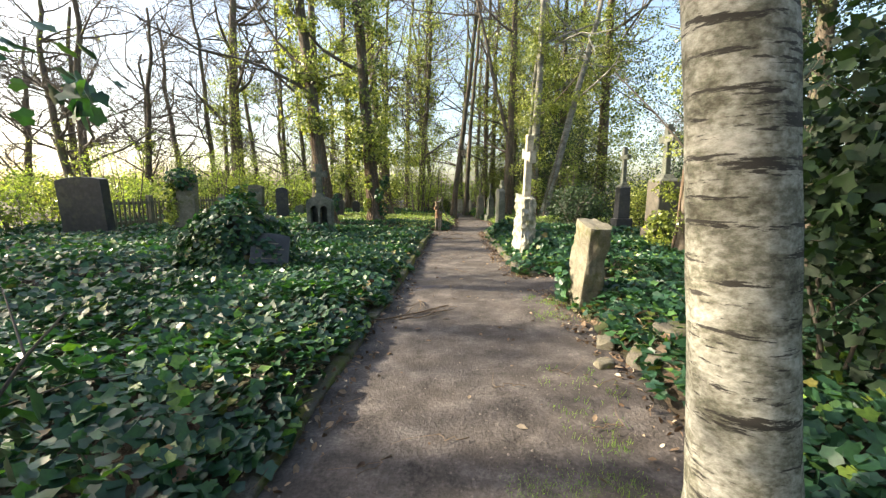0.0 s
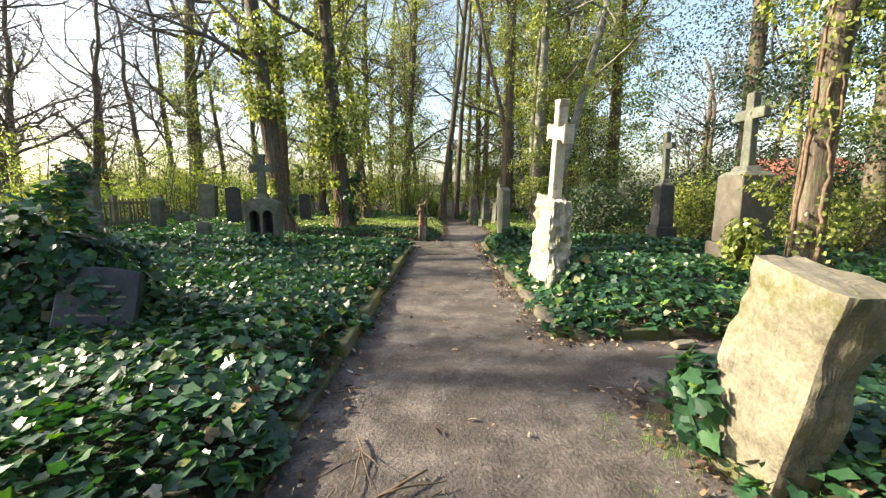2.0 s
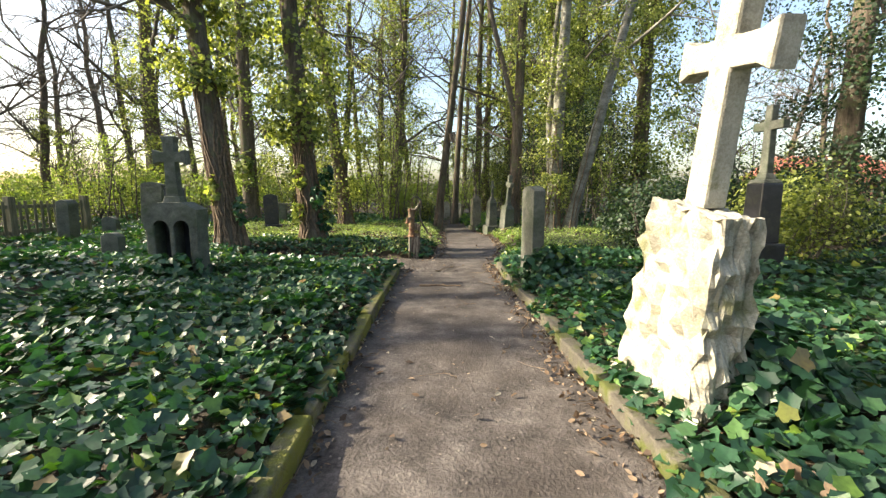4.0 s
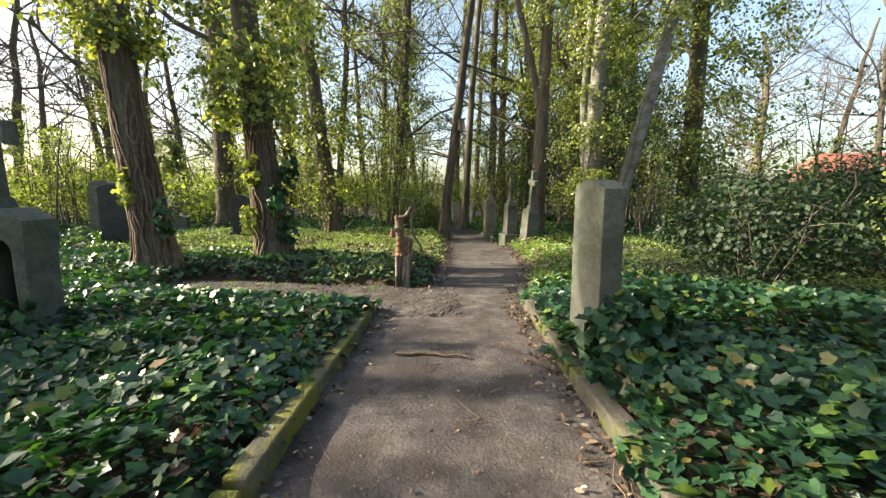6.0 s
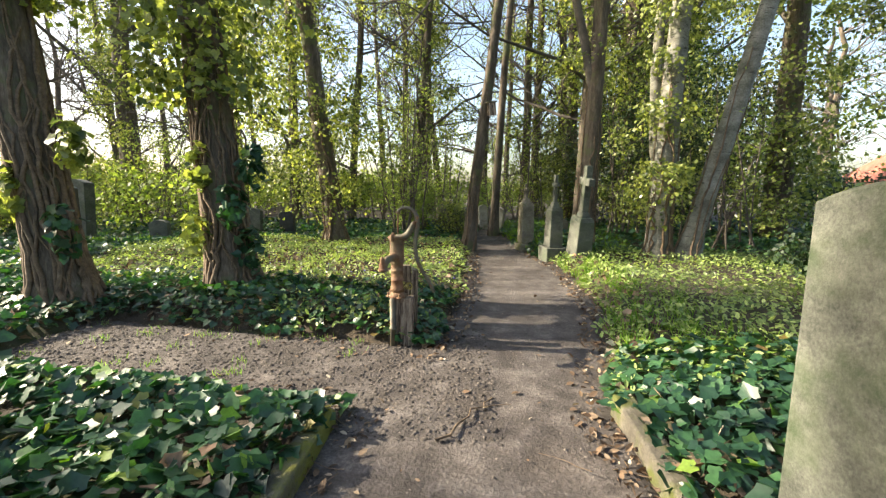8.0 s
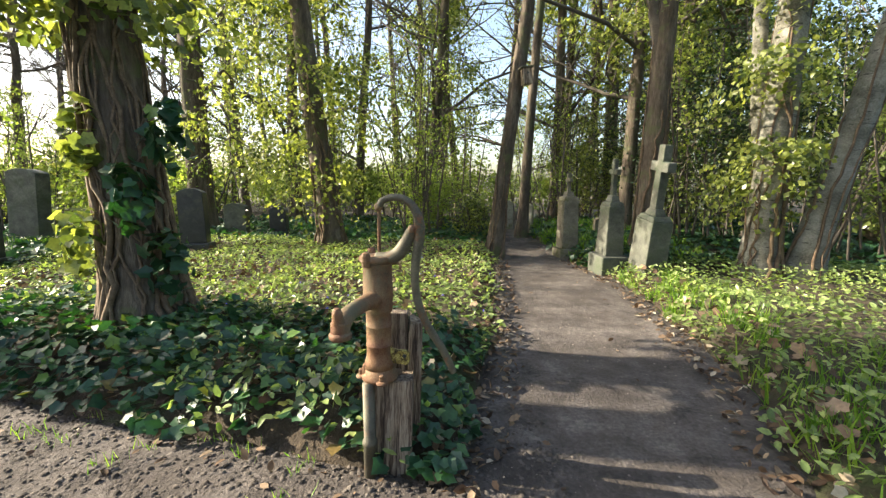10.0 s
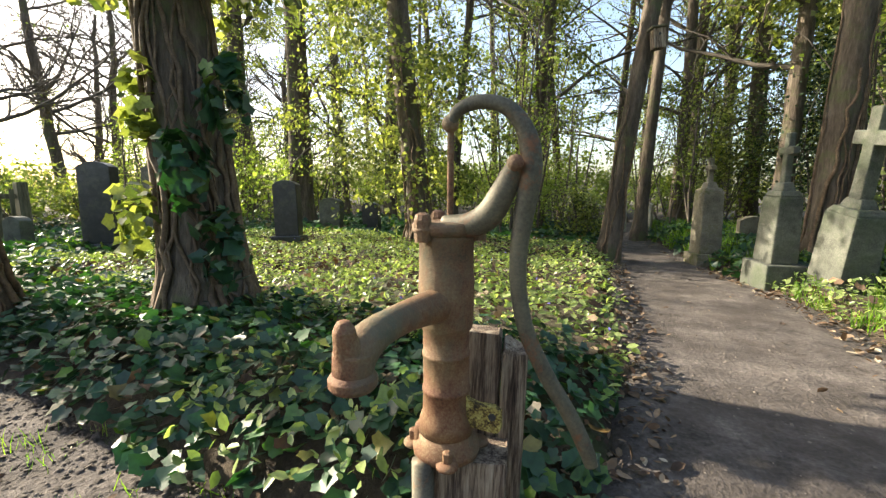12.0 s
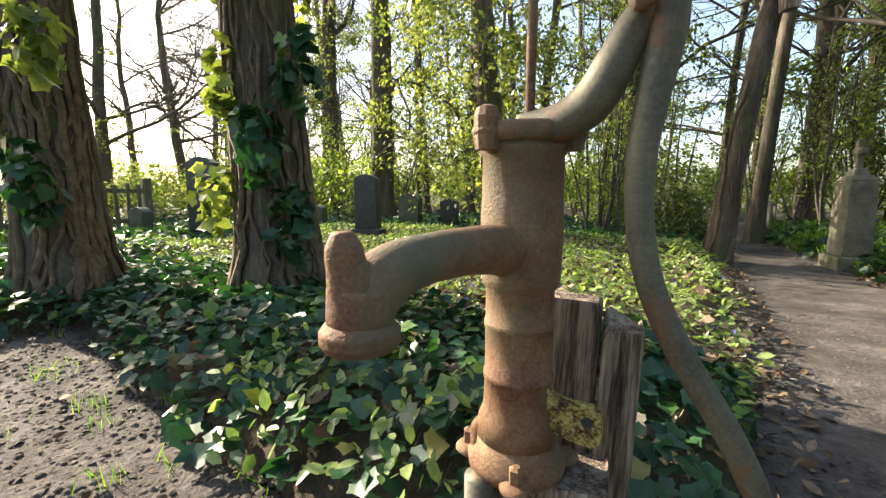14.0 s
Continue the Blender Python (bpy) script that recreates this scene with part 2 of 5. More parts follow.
DIAMOND_SHAPE = (np.array([(0, 0, 0), (0.38, 0.42, 0.08), (0, 1, -0.05), (-0.38, 0.42, 0.08)]), [(0, 1, 2), (0, 2, 3)])
BLADE_SHAPE = (np.array([(-0.03, 0, 0), (0.03, 0, 0), (0.025, 0.55, 0.06), (0.0, 1, 0.2), (-0.025, 0.55, 0.06)]), [(0, 1, 2, 4), (4, 2, 3)])


def stuff(ob):
    ob["kind"] = "stuff"
    return ob


def leaves(name, at, facing, size, mat, shape=DIAMOND_SHAPE, spread=0.5, parent=None, label="", along=None):
    """A mass of single leaves at the places given, each turned about its own facing direction."""
    n = len(at)
    up = facing + spread * rng.normal(size=(n, 3))
    up /= np.linalg.norm(up, axis=1)[:, None] + 1e-9
    side = rng.normal(size=(n, 3)) if along is None else along + 0.35 * rng.normal(size=(n, 3))
    fwd = side - (side * up).sum(1)[:, None] * up
    fwd /= np.linalg.norm(fwd, axis=1)[:, None] + 1e-9
    across = np.cross(fwd, up)
    tv, tf = shape
    s = np.asarray(size).reshape(-1, 1, 1) * np.ones((n, 1, 1))
    curl = rng.uniform(0.2, 1.6, (n, 1, 1))
    v = at[:, None, :] + s * (tv[None, :, 0:1] * across[:, None] + tv[None, :, 1:2] * fwd[:, None] + curl * tv[None, :, 2:3] * up[:, None])
    k = len(tv)
    flat = np.concatenate([np.array(f) for f in tf])
    index = (np.arange(n)[:, None] * k + flat[None]).ravel()
    return link_mesh(name, v.reshape(-1, 3), np.tile([len(f) for f in tf], n), index, mat, parent, label)


class Tubes:
    """Collects tapering tubes into one mesh."""

    def __init__(self):
        self.v, self.f, self.n = [], [], 0

    def add(self, pts, radii, sides=6, rough=0.0, cap=True):
        pts, radii = np.asarray(pts, float), np.asarray(radii, float)
        d = np.gradient(pts, axis=0)
        d /= np.linalg.norm(d, axis=1)[:, None] + 1e-9
        ref = np.array([0.31, 0.95, 0.05]) if abs(d[0, 1]) < 0.85 else np.array([1.0, 0.1, 0.1])
        u = np.cross(d, ref)
        u /= np.linalg.norm(u, axis=1)[:, None]
        w = np.cross(d, u)
        th = np.linspace(0, 2 * np.pi, sides, endpoint=False)
        r = radii[:, None] * np.ones((1, sides))
        if rough:
            lobe = 1 + rough * (np.sin(3 * th + rng.uniform(0, 6)) * 0.5 + np.sin(5 * th + rng.uniform(0, 6)) * 0.5)
            r = r * lobe[None] * (1 + rough * 0.5 * rng.normal(size=r.shape))
        ring = pts[:, None] + r[..., None] * (np.cos(th)[None, :, None] * u[:, None] + np.sin(th)[None, :, None] * w[:, None])
        m = len(pts)
        i = np.arange(m - 1)[:, None] * sides + np.arange(sides)[None]
        j = np.arange(m - 1)[:, None] * sides + (np.arange(sides)[None] + 1) % sides
        q = np.stack([i, i + sides, j + sides, j], -1).reshape(-1, 4) + self.n
        self.v.append(ring.reshape(-1, 3))
        self.f.append(q)
        self.n += m * sides

    def link(self, name, mat, parent=None, label="", smooth=True):
        v, f = np.concatenate(self.v), np.concatenate(self.f)
        return link_mesh(name, v, np.full(len(f), 4), f.ravel(), mat, parent, label, smooth)


def bent(p, direction, length, steps, wander, lift=0.0):
    """A wandering line from p."""
    d = np.array(direction, float)
    d /= np.linalg.norm(d)
    pts = [np.array(p, float)]
    for _ in range(steps):
        d = d + wander * rng.normal(size=3) + np.array([0, 0, lift])
        d /= np.linalg.norm(d)
        pts.append(pts[-1] + d * length / steps)
    return np.array(pts)


def branch(tubes, p, direction, length, radius, depth, wander=0.16, lift=0.05, kids=4, sides=6):
    pts = bent(p, direction, length, (2, 3, 5, 6)[min(depth, 3)], wander * (1.6 if depth < 2 else 1), lift)
    tubes.add(pts, np.linspace(radius, radius * 0.3, len(pts)), max(3, sides))
    if depth <= 0:
        return
    for _ in range(kids):
        k = rng.integers(1, len(pts))
        d = pts[min(k, len(pts) - 1)] - pts[k - 1]
        d = d / np.linalg.norm(d) + 0.75 * rng.normal(size=3)
        branch(tubes, pts[k] * 0.5 + pts[k - 1] * 0.5, d, length * rng.uniform(0.4, 0.65), radius * rng.uniform(0.38, 0.56), depth - 1, wander, lift, kids, sides - 1)


# ---- the lie of the land ----
def smooth(a, b, x):
    t = np.clip((x - a) / (b - a), 0, 1)
    return t * t * (3 - 2 * t)


LEFT_Y, LEFT_X = [-8, 1.5, 3.3, 6.2, 10.5, 13.1, 14.3, 16, 18.3, 22, 25, 30, 60], [-1.0, -0.9, -0.8, -0.66, -0.6, -0.42, 0.05, 0.34, 0.38, 0.42, 0.75, 1.6, 6]
RIGHT_Y, RIGHT_X = [-8, 0.5, 2.0, 3.2, 4.8, 5.3, 6.6, 9, 11, 13.2, 14, 15.5, 18.2, 20.2, 25, 30, 60], [0.75, 1.05, 1.45, 1.58, 1.55, 1.5, 1.25, 1.3, 1.3, 1.32, 1.5, 2.0, 2.15, 1.75, 1.4, 2.4, 7]


def lumps(x, y, size):
    return (np.sin(x * 1.7 / size + 1.3 * np.sin(y * 0.9 / size)) + np.sin(y * 1.9 / size + 1.1 * np.sin(x * 1.2 / size + 2)) + np.sin((x + y) * 1.1 / size + 0.7)) / 3


def off_path(x, y):
    """Distance from the trodden paths, below zero on them."""
    x, y = np.asarray(x, float), np.asarray(y, float)
    main = np.maximum(np.interp(y, LEFT_Y, LEFT_X) - x, x - np.interp(y, RIGHT_Y, RIGHT_X))
    cross = np.maximum(np.maximum(13.15 - 0.16 * np.minimum(x + 0.4, 0) - y, y - 14.38 + 0.17 * (x + 0.2)), np.maximum(x - 0.5, -3.7 - x))
    side = np.maximum(np.maximum(5.5 - y, y - 6.62), np.maximum(0.5 - x, x - 2.9))
    return np.minimum(np.minimum(main, cross), side) + 0.045 * lumps(x, y, 0.22) + 0.025 * lumps(x + 5, y - 3, 0.09)


def bed_height(x, y):
    d = off_path(x, y)
    return -0.05 + 0.16 * smooth(-0.02, 0.22, d) + smooth(0.2, 1.2, d) * (0.05 * lumps(x, y, 0.9) + 0.05 * lumps(x, y, 2.3))


def grid_mesh(name, xs, ys, height, mat, kind="structure", label="", category=""):
    gx, gy = np.meshgrid(xs, ys)
    z = height(gx, gy)
    v = np.stack([gx, gy, z], -1).reshape(-1, 3)
    nx, ny = len(xs), len(ys)
    i = (np.arange(ny - 1)[:, None] * nx + np.arange(nx - 1)[None]).ravel()
    q = np.stack([i, i + 1, i + nx + 1, i + nx], -1)
    ob = link_mesh(name, v, np.full(len(q), 4), q.ravel(), mat, smooth=True)
    return tagged(ob, label, category, kind=kind)


far = np.array([45, 70, 120, 300, 900, 2500.0])
near_x, near_y = np.arange(-14, 14.01, 0.16), np.arange(-4, 34.01, 0.16)
grid_mesh("ground", np.concatenate([-far[::-1], np.arange(-40, -14, 1.5), near_x, np.arange(15, 41, 1.5), far]),
          np.concatenate([-far[::-1], np.arange(-40, -4, 2.0), near_y, np.arange(35, 44, 1.5), far + 2]), bed_height, SOIL,
          label="dark leafy soil of the overgrown churchyard", category="ground")


def path_height(x, y):
    d = off_path(x, y)
    return 0.012 * lumps(x, y, 0.35) + 0.008 * lumps(x, y, 0.11) - 0.1 * smooth(-0.03, 0.18, d)


grid_mesh("path", np.arange(-5.4, 4.5, 0.085), np.arange(-4, 31, 0.085), path_height, DIRT, label="trodden grey-brown dirt path between ivy beds", category="path")


# ---- stone shapes ----
def block(bm, w, d, h, x=0.0, y=0.0, z=0.0, taper=1.0, bevel=0.015, rough=0.0, cuts=0, grain=7):
    """A block standing on z, narrowed to taper at its top, with worn edges."""
    for v in bm.verts:
        v.tag = True
    m = bmesh.ops.create_cube(bm, size=1.0)["verts"]
    for v in m:
        v.tag = False
    for v in m:
        k = taper if v.co.z > 0 else 1.0
        v.co = Vector((v.co.x * w * k + x, v.co.y * d * k + y, (v.co.z + 0.5) * h + z))
    edges = list({e for v in m for e in v.link_edges})
    if bevel:
        bmesh.ops.bevel(bm, geom=edges, offset=bevel, segments=2, affect="EDGES", profile=0.6)
        m = [v for v in bm.verts if not v.tag]
    if cuts:
        edges = list({e for v in m for e in v.link_edges if e.calc_length() > 0.08})
        bmesh.ops.subdivide_edges(bm, edges=edges, cuts=cuts, use_grid_fill=True)
        m = [v for v in bm.verts if not v.tag]
    if rough:
        for v in m:
            q = Vector((v.co.x * grain + w * 3, v.co.y * grain + h, v.co.z * grain))
            v.co += rough * Vector((noise.noise(q), noise.noise(q + Vector((9, 3, 1))), noise.noise(q + Vector((2, 8, 5))) * 0.6))


def hewn_block(bm, w, d, h, z=0.0, taper=1.0, rough=0.05, grain=9.0, cuts=16):
    """A rough-hewn block standing on z: broken faces and chipped corners."""
    bmesh.ops.create_cube(bm, size=1.0)
    bmesh.ops.subdivide_edges(bm, edges=bm.edges[:], cuts=cuts, use_grid_fill=True)
    for v in bm.verts:
        x, y, q = v.co.x * 2, v.co.y * 2, v.co.z + 0.5
        k = 1 + (taper - 1) * q
        chip = max(0.0, abs(x) + abs(y) - 1.72) * 0.35 + max(0.0, abs(x) + abs(2 * q - 1) - 1.8) * 0.2
        p = Vector((x * w / 2 * k, y * d / 2 * k, q * h + z))
        g = p * grain + Vector((w * 5, h * 3, d))
        n = noise.noise(g) + 0.6 * noise.noise(g * 2.3) + 0.3 * noise.noise(g * 5)
        out = Vector((x if abs(x) > 0.98 else 0, y if abs(y) > 0.98 else 0, 0.5 if q > 0.98 else 0))
        v.co = p + out * (rough * (n - 0.25)) - Vector((x, y, 0)) * chip * (0.4 + abs(n)) * min(w, d) * 0.5


def outline_slab(bm, profile, depth, bevel=0.012):
    """A slab with the given outline (across, up), extruded along y."""
    vs = [bm.verts.new((x, -depth / 2, z)) for x, z in profile]
    f = bm.faces.new(vs)
    r = bmesh.ops.extrude_face_region(bm, geom=[f])
    for v in r["geom"]:
        if isinstance(v, bmesh.types.BMVert):
            v.co.y += depth
    bmesh.ops.recalc_face_normals(bm, faces=bm.faces[:])
    if bevel:
        edges = [e for e in bm.edges if len(e.link_faces) == 2 and e.calc_face_angle() > 0.5]
        bmesh.ops.bevel(bm, geom=edges, offset=bevel, segments=2, affect="EDGES", profile=0.6)


def arch_profile(w, h, rise, n=10, foot=1.0):
    """Upright slab with a curved head."""
    p = [(-w / 2 * foot, 0), (w / 2 * foot, 0)]
    for i in range(n + 1):
        u = 1 - 2 * i / n
        p.append((u * w / 2, h - rise + rise * math.sqrt(max(0, 1 - u * u)) if rise > 0.5 * w * 0.8 else h - rise * u * u))
    return p


def cross_profile(w, h, arm_z, t, flare=0.0):
    """A cross: full width w, height h, arm centre at arm_z, member thickness t, ends widened by flare."""
    a, f = t / 2, t / 2 + flare
    return [(-a * 1.15, 0), (a * 1.15, 0), (a, arm_z - a), (w / 2 - t * 0.6, arm_z - a), (w / 2, arm_z - f), (w / 2, arm_z + f), (w / 2 - t * 0.6, arm_z + a), (a, arm_z + a),
            (a, h - t * 0.6), (f, h), (-f, h), (-a, h - t * 0.6), (-a, arm_z + a), (-w / 2 + t * 0.6, arm_z + a), (-w / 2, arm_z + f), (-w / 2, arm_z - f), (-w / 2 + t * 0.6, arm_z - a), (-a, arm_z - a)]


def headstone(at, w, d, h, mat, label, turn=0.0, lean=(0, 0), rise=0.1, base=None, rough=0.006, group=""):
    """A standing slab, on a low plinth where base gives its extra width and height."""
    ob = empty("headstone", pose(*at, lean[0], lean[1], turn), label, "gravestone", group)
    z = 0.0
    if base:
        bm = bmesh.new()
        block(bm, w + base[0], d + base[0], base[1] + 0.15, z=-0.15, bevel=0.02, rough=rough, cuts=2)
        part("plinth", bm, mat, ob)
        z = base[1]
    bm = bmesh.new()
    if rough > 0.02:
        hewn_block(bm, w, d, h + 0.2, -0.2, 0.93, rough, 5.0)
        part("slab", bm, mat, ob)
        return ob
    outline_slab(bm, [(x, q * 1.0 + (z if q > 0 else z - (0 if base else 0.2))) for x, q in arch_profile(w, h - z, rise)], d)
    part("slab", bm, mat, ob)
    return ob


def cross_grave(at, turn, lean, mat, label, die, foot, cross, cross_mat=None, cap=True, rough=0.008):
    """A pedestal (die: w, d, h, taper) on a foot (extra, height), with a cross (w, h, arm height, thickness, depth, flare) on it."""
    ob = empty("cross_monument", pose(*at, lean[0], lean[1], turn), label, "gravestone")
    w, d, h, taper = die
    bm = bmesh.new()
    block(bm, w + foot[0], d + foot[0], foot[1] + 0.25, z=-0.25, bevel=0.02, rough=min(rough, 0.02), cuts=2)
    part("plinth", bm, mat, ob)
    bm = bmesh.new()
    if rough > 0.03:
        hewn_block(bm, w, d, h, foot[1], taper, rough, 9.0)
    else:
        block(bm, w, d, h, z=foot[1], taper=taper, bevel=0.02, rough=rough, cuts=4 if rough > 0.01 else 1)
    part("pedestal", bm, mat, ob)
    top = foot[1] + h
    if cap:
        bm = bmesh.new()
        block(bm, w * taper * 0.98, d * taper * 0.98, 0.06, z=top, taper=0.8, bevel=0.015)
        block(bm, w * taper * 0.66, d * taper * 0.6, 0.1, z=top + 0.05, taper=0.7, bevel=0.015)
        part("cap", bm, cross_mat or mat, ob)
        top += 0.13
    cw, ch, ca, ct, cd, cf = cross
    bm = bmesh.new()
    outline_slab(bm, [(x, z + top) for x, z in cross_profile(cw, ch, ca, ct, cf)], cd, 0.018)
    part("cross", bm, cross_mat or mat, ob)
    return ob


# ---- kerbs ----
def kerb(name, a, b, count, height, width, mat, label):
    """A row of kerbstones from a to b, each a little out of line."""
    ob = empty(name, pose(0, 0, 0), label, "kerb", kind="structure")
    a, b = Vector((*a, 0)), Vector((*b, 0))
    run = (b - a) / count
    turn = math.degrees(math.atan2(run.y, run.x))
    shapes = []
    for k in range(3):
        bm = bmesh.new()
        block(bm, run.length - 0.012, width, height + 0.2, z=-0.2, taper=0.97, bevel=0.018, rough=0.012, cuts=4)
        first = part("kerbstone", bm, mat, ob, smooth=True)
        shapes.append(first.data)
        bpy.data.objects.remove(first)
    for i in range(count):
        p = a + run * (i + 0.5)
        s = new("kerbstone", shapes[i % 3])
        s.parent = ob
        s.matrix_local = pose(p.x + random.uniform(-0.015, 0.015), p.y + random.uniform(-0.01, 0.01), random.uniform(-0.02, 0.015),
                              random.uniform(-3, 3), random.uniform(-1.5, 1.5), turn + random.uniform(-1.5, 1.5))
    return ob


kerb("kerb", (1.3, 6.66), (1.38, 13.3), 7, 0.12, 0.14, MOSS_STONE, "weathered grey stone kerb along the ivy bed")
kerb("kerb", (1.38, 6.67), (4.3, 6.75), 3, 0.1, 0.12, MOSS_STONE, "low grey stone kerb at the front of the ivy bed")
kerb("kerb", (-0.93, 1.2), (-0.7, 6.2), 5, 0.04, 0.13, MOSS_STONE, "sunken mossy stone kerb beside the dirt path")
kerb("kerb", (-0.7, 6.2), (-0.47, 13.1), 7, 0.12, 0.13, MOSSY_KERB, "moss-topped stone kerb beside the dirt path")

# ---- gravestones near the path ----
headstone((1.69, 4.78, 0.0), 0.5, 0.27, 1.08, STONE, "rough leaning sandstone marker, lichen-yellow, beside the path", turn=-86, lean=(0, 13), rise=0.04, rough=0.028)
cross_grave((1.64, 8.36, 0.0), -88, (0, 8.5), PALE_STONE, "pale sunlit limestone cross on a rough-hewn base, leaning over", (0.8, 0.34, 1.2, 0.8), (0.05, 0.12),
            (0.66, 1.17, 0.78, 0.15, 0.13, 0.04), cap=False, rough=0.07)
headstone((1.62, 11.87, 0.0), 0.6, 0.17, 1.46, GREY_STONE, "tall grey-green sandstone slab with a curved head", turn=-88, rise=0.07)
cross_grave((5.02, 9.4, 0.1), -90, (0, 0), BROWN_GRANITE, "stone cross on a tall square brown granite pedestal in the ivy", (0.6, 0.54, 1.06, 0.96), (0.12, 0.46),
            (0.6, 1.12, 0.8, 0.16, 0.12, 0.0), GREY_STONE)
cross_grave((5.22, 12.1, 0.1), -90, (0, 0), DARK_STONE, "stone cross on a slim black pedestal among bushes", (0.36, 0.34, 0.9, 0.92), (0.12, 0.5),
            (0.56, 1.02, 0.72, 0.13, 0.11, 0.0), GREY_STONE)


def niche_grave():
    ob = empty("niche_monument", pose(-3.7, 12.3, 0.05, 0, 0, 4), "dark mossy monument with two arched niches under a stone cross", "gravestone")
    for x in (-0.3, 0.0, 0.3):
        bm = bmesh.new()
        block(bm, 0.12 if x else 0.065, 0.36, 0.86, x=x, z=0.1, bevel=0.02, rough=0.01, cuts=1)
        part("pier", bm, GREY_STONE, ob)
    bm = bmesh.new()
    block(bm, 0.7, 0.05, 0.86, y=0.14, z=0.1, bevel=0)
    part("back_panel", bm, DARK_STONE, ob, "black granite panel")
    bm = bmesh.new()
    prof = [(-0.37, 1.06), (-0.37, 0.78), (-0.26, 0.78)]
    for c in (-0.143, 0.143):
        prof += [(c + 0.115 * math.cos(t), 0.78 + 0.13 * math.sin(t)) for t in np.linspace(math.pi, 0, 9)]
    prof += [(0.37, 0.78), (0.37, 1.06), (0.17, 1.17), (-0.17, 1.17)]
    outline_slab(bm, prof, 0.38, 0)
    part("arched_head", bm, GREY_STONE, ob)
    bm = bmesh.new()
    block(bm, 0.86, 0.48, 0.35, z=-0.2, bevel=0.03, rough=0.02, cuts=2)
    part("plinth", bm, GREY_STONE, ob)
    bm = bmesh.new()
    block(bm, 0.26, 0.22, 0.1, z=1.165, taper=0.8, bevel=0.015)
    part("cross_foot", bm, GREY_STONE, ob)
    bm = bmesh.new()
    outline_slab(bm, [(x, z + 1.25) for x, z in cross_profile(0.46, 0.88, 0.58, 0.15, 0.035)], 0.15)
    part("cross", bm, GREY_STONE, ob)


niche_grave()
far_stones = [  # x, y, width, depth, height, turn, material, label
    (-7.0, 17.9, 0.5, 0.2, 1.45, 20, DARK_STONE, "tall black granite gravestone among the ivy"),
    (-5.05, 19.8, 0.44, 0.22, 1.2, 15, DARK_STONE, "upright black granite gravestone"),
    (-5.55, 21.9, 0.5, 0.25, 0.85, 10, GREY_STONE, "weathered grey gravestone with rounded head"),
    (-4.75, 22.4, 0.4, 0.2, 0.75, 5, DARK_STONE, "small dark gravestone under the trees"),
    (-7.2, 20.6, 0.42, 0.2, 0.6, 12, GREY_STONE, "small mossy gravestone in the ivy"),
    (-9.4, 20.6, 0.7, 0.3, 1.6, 0, GREY_STONE, "tall grey gravestone near the wooden fence"),
    (-8.7, 17.7, 0.36, 0.2, 0.6, 8, GREY_STONE, "low grey gravestone near the wooden fence"),
    (-7.9, 12.6, 0.62, 0.25, 1.75, 0, STONE, "pale gravestone overgrown with ivy at its head"),
    (-9.9, 11.4, 1.25, 0.3, 1.7, 0, DARK_STONE, "broad dark gravestone at the edge of the ivy"),
    (-8.6, 16.2, 0.3, 0.3, 1.1, 0, GREY_STONE, "short square stone pillar"),
    (-6.1, 14.2, 0.34, 0.2, 0.5, 0, GREY_STONE, "low grey marker stone in the ivy"),
    (3.0, 22.6, 0.45, 0.2, 0.55, 0, STONE, "small pale gravestone in the grass"),
    (1.45, 24.8, 0.34, 0.2, 0.75, -20, PALE_STONE, "small white leaning marker at the bend of the path"),
    (0.98, 25.8, 0.3, 0.2, 0.8, 10, PALE_STONE, "small white marker at the bend of the path"),
    (8.2, 9.2, 0.3, 0.15, 1.0, -60, PALE_STONE, "small pale gravestone among bushes"),
    (8.6, 9.6, 0.28, 0.15, 0.95, -60, PALE_STONE, "small pale gravestone among bushes"),
]
for x, y, w, d, h, turn, mat, label in far_stones:
    headstone((x, y, 0.08), w, d, h, mat, label, turn, (random.uniform(-2, 2), random.uniform(-3, 3)), 0.08, (0.12, 0.2) if h > 1 else None)
cross_grave((1.78, 20.6, 0.05), -80, (0, -1), STONE, "narrow sandstone pillar with a small cross beside the path", (0.36, 0.3, 0.9, 0.92), (0.1, 0.12), (0.22, 0.36, 0.22, 0.07, 0.07, 0))
cross_grave((2.12, 19.15, 0.05), -80, (0, 2), GREY_STONE, "stepped sandstone base with a slender cross", (0.36, 0.28, 0.74, 0.85), (0.14, 0.24), (0.26, 0.55, 0.36, 0.08, 0.07, 0))
cross_grave((2.52, 18.75, 0.0), -80, (0, 9), GREY_STONE, "leaning pale stone cross on a block base", (0.46, 0.32, 0.78, 0.9), (0.1, 0.1), (0.4, 0.86, 0.58, 0.13, 0.12, 0), rough=0.02)


# ---- the pump ----
def lathe(bm, rings, sides=28, at=(0, 0), axis=None):
    """A turned body from (radius, z) rings."""
    last = None
    for r, z in rings:
        ring = [bm.verts.new((at[0] + r * math.cos(2 * math.pi * i / sides), at[1] + r * math.sin(2 * math.pi * i / sides), z)) for i in range(sides)]
        if last:
            for i in range(sides):
                bm.faces.new((last[i], last[(i + 1) % sides], ring[(i + 1) % sides], ring[i]))
        else:
            bm.faces.new(ring[::-1])
        last = ring
    bm.faces.new(last)


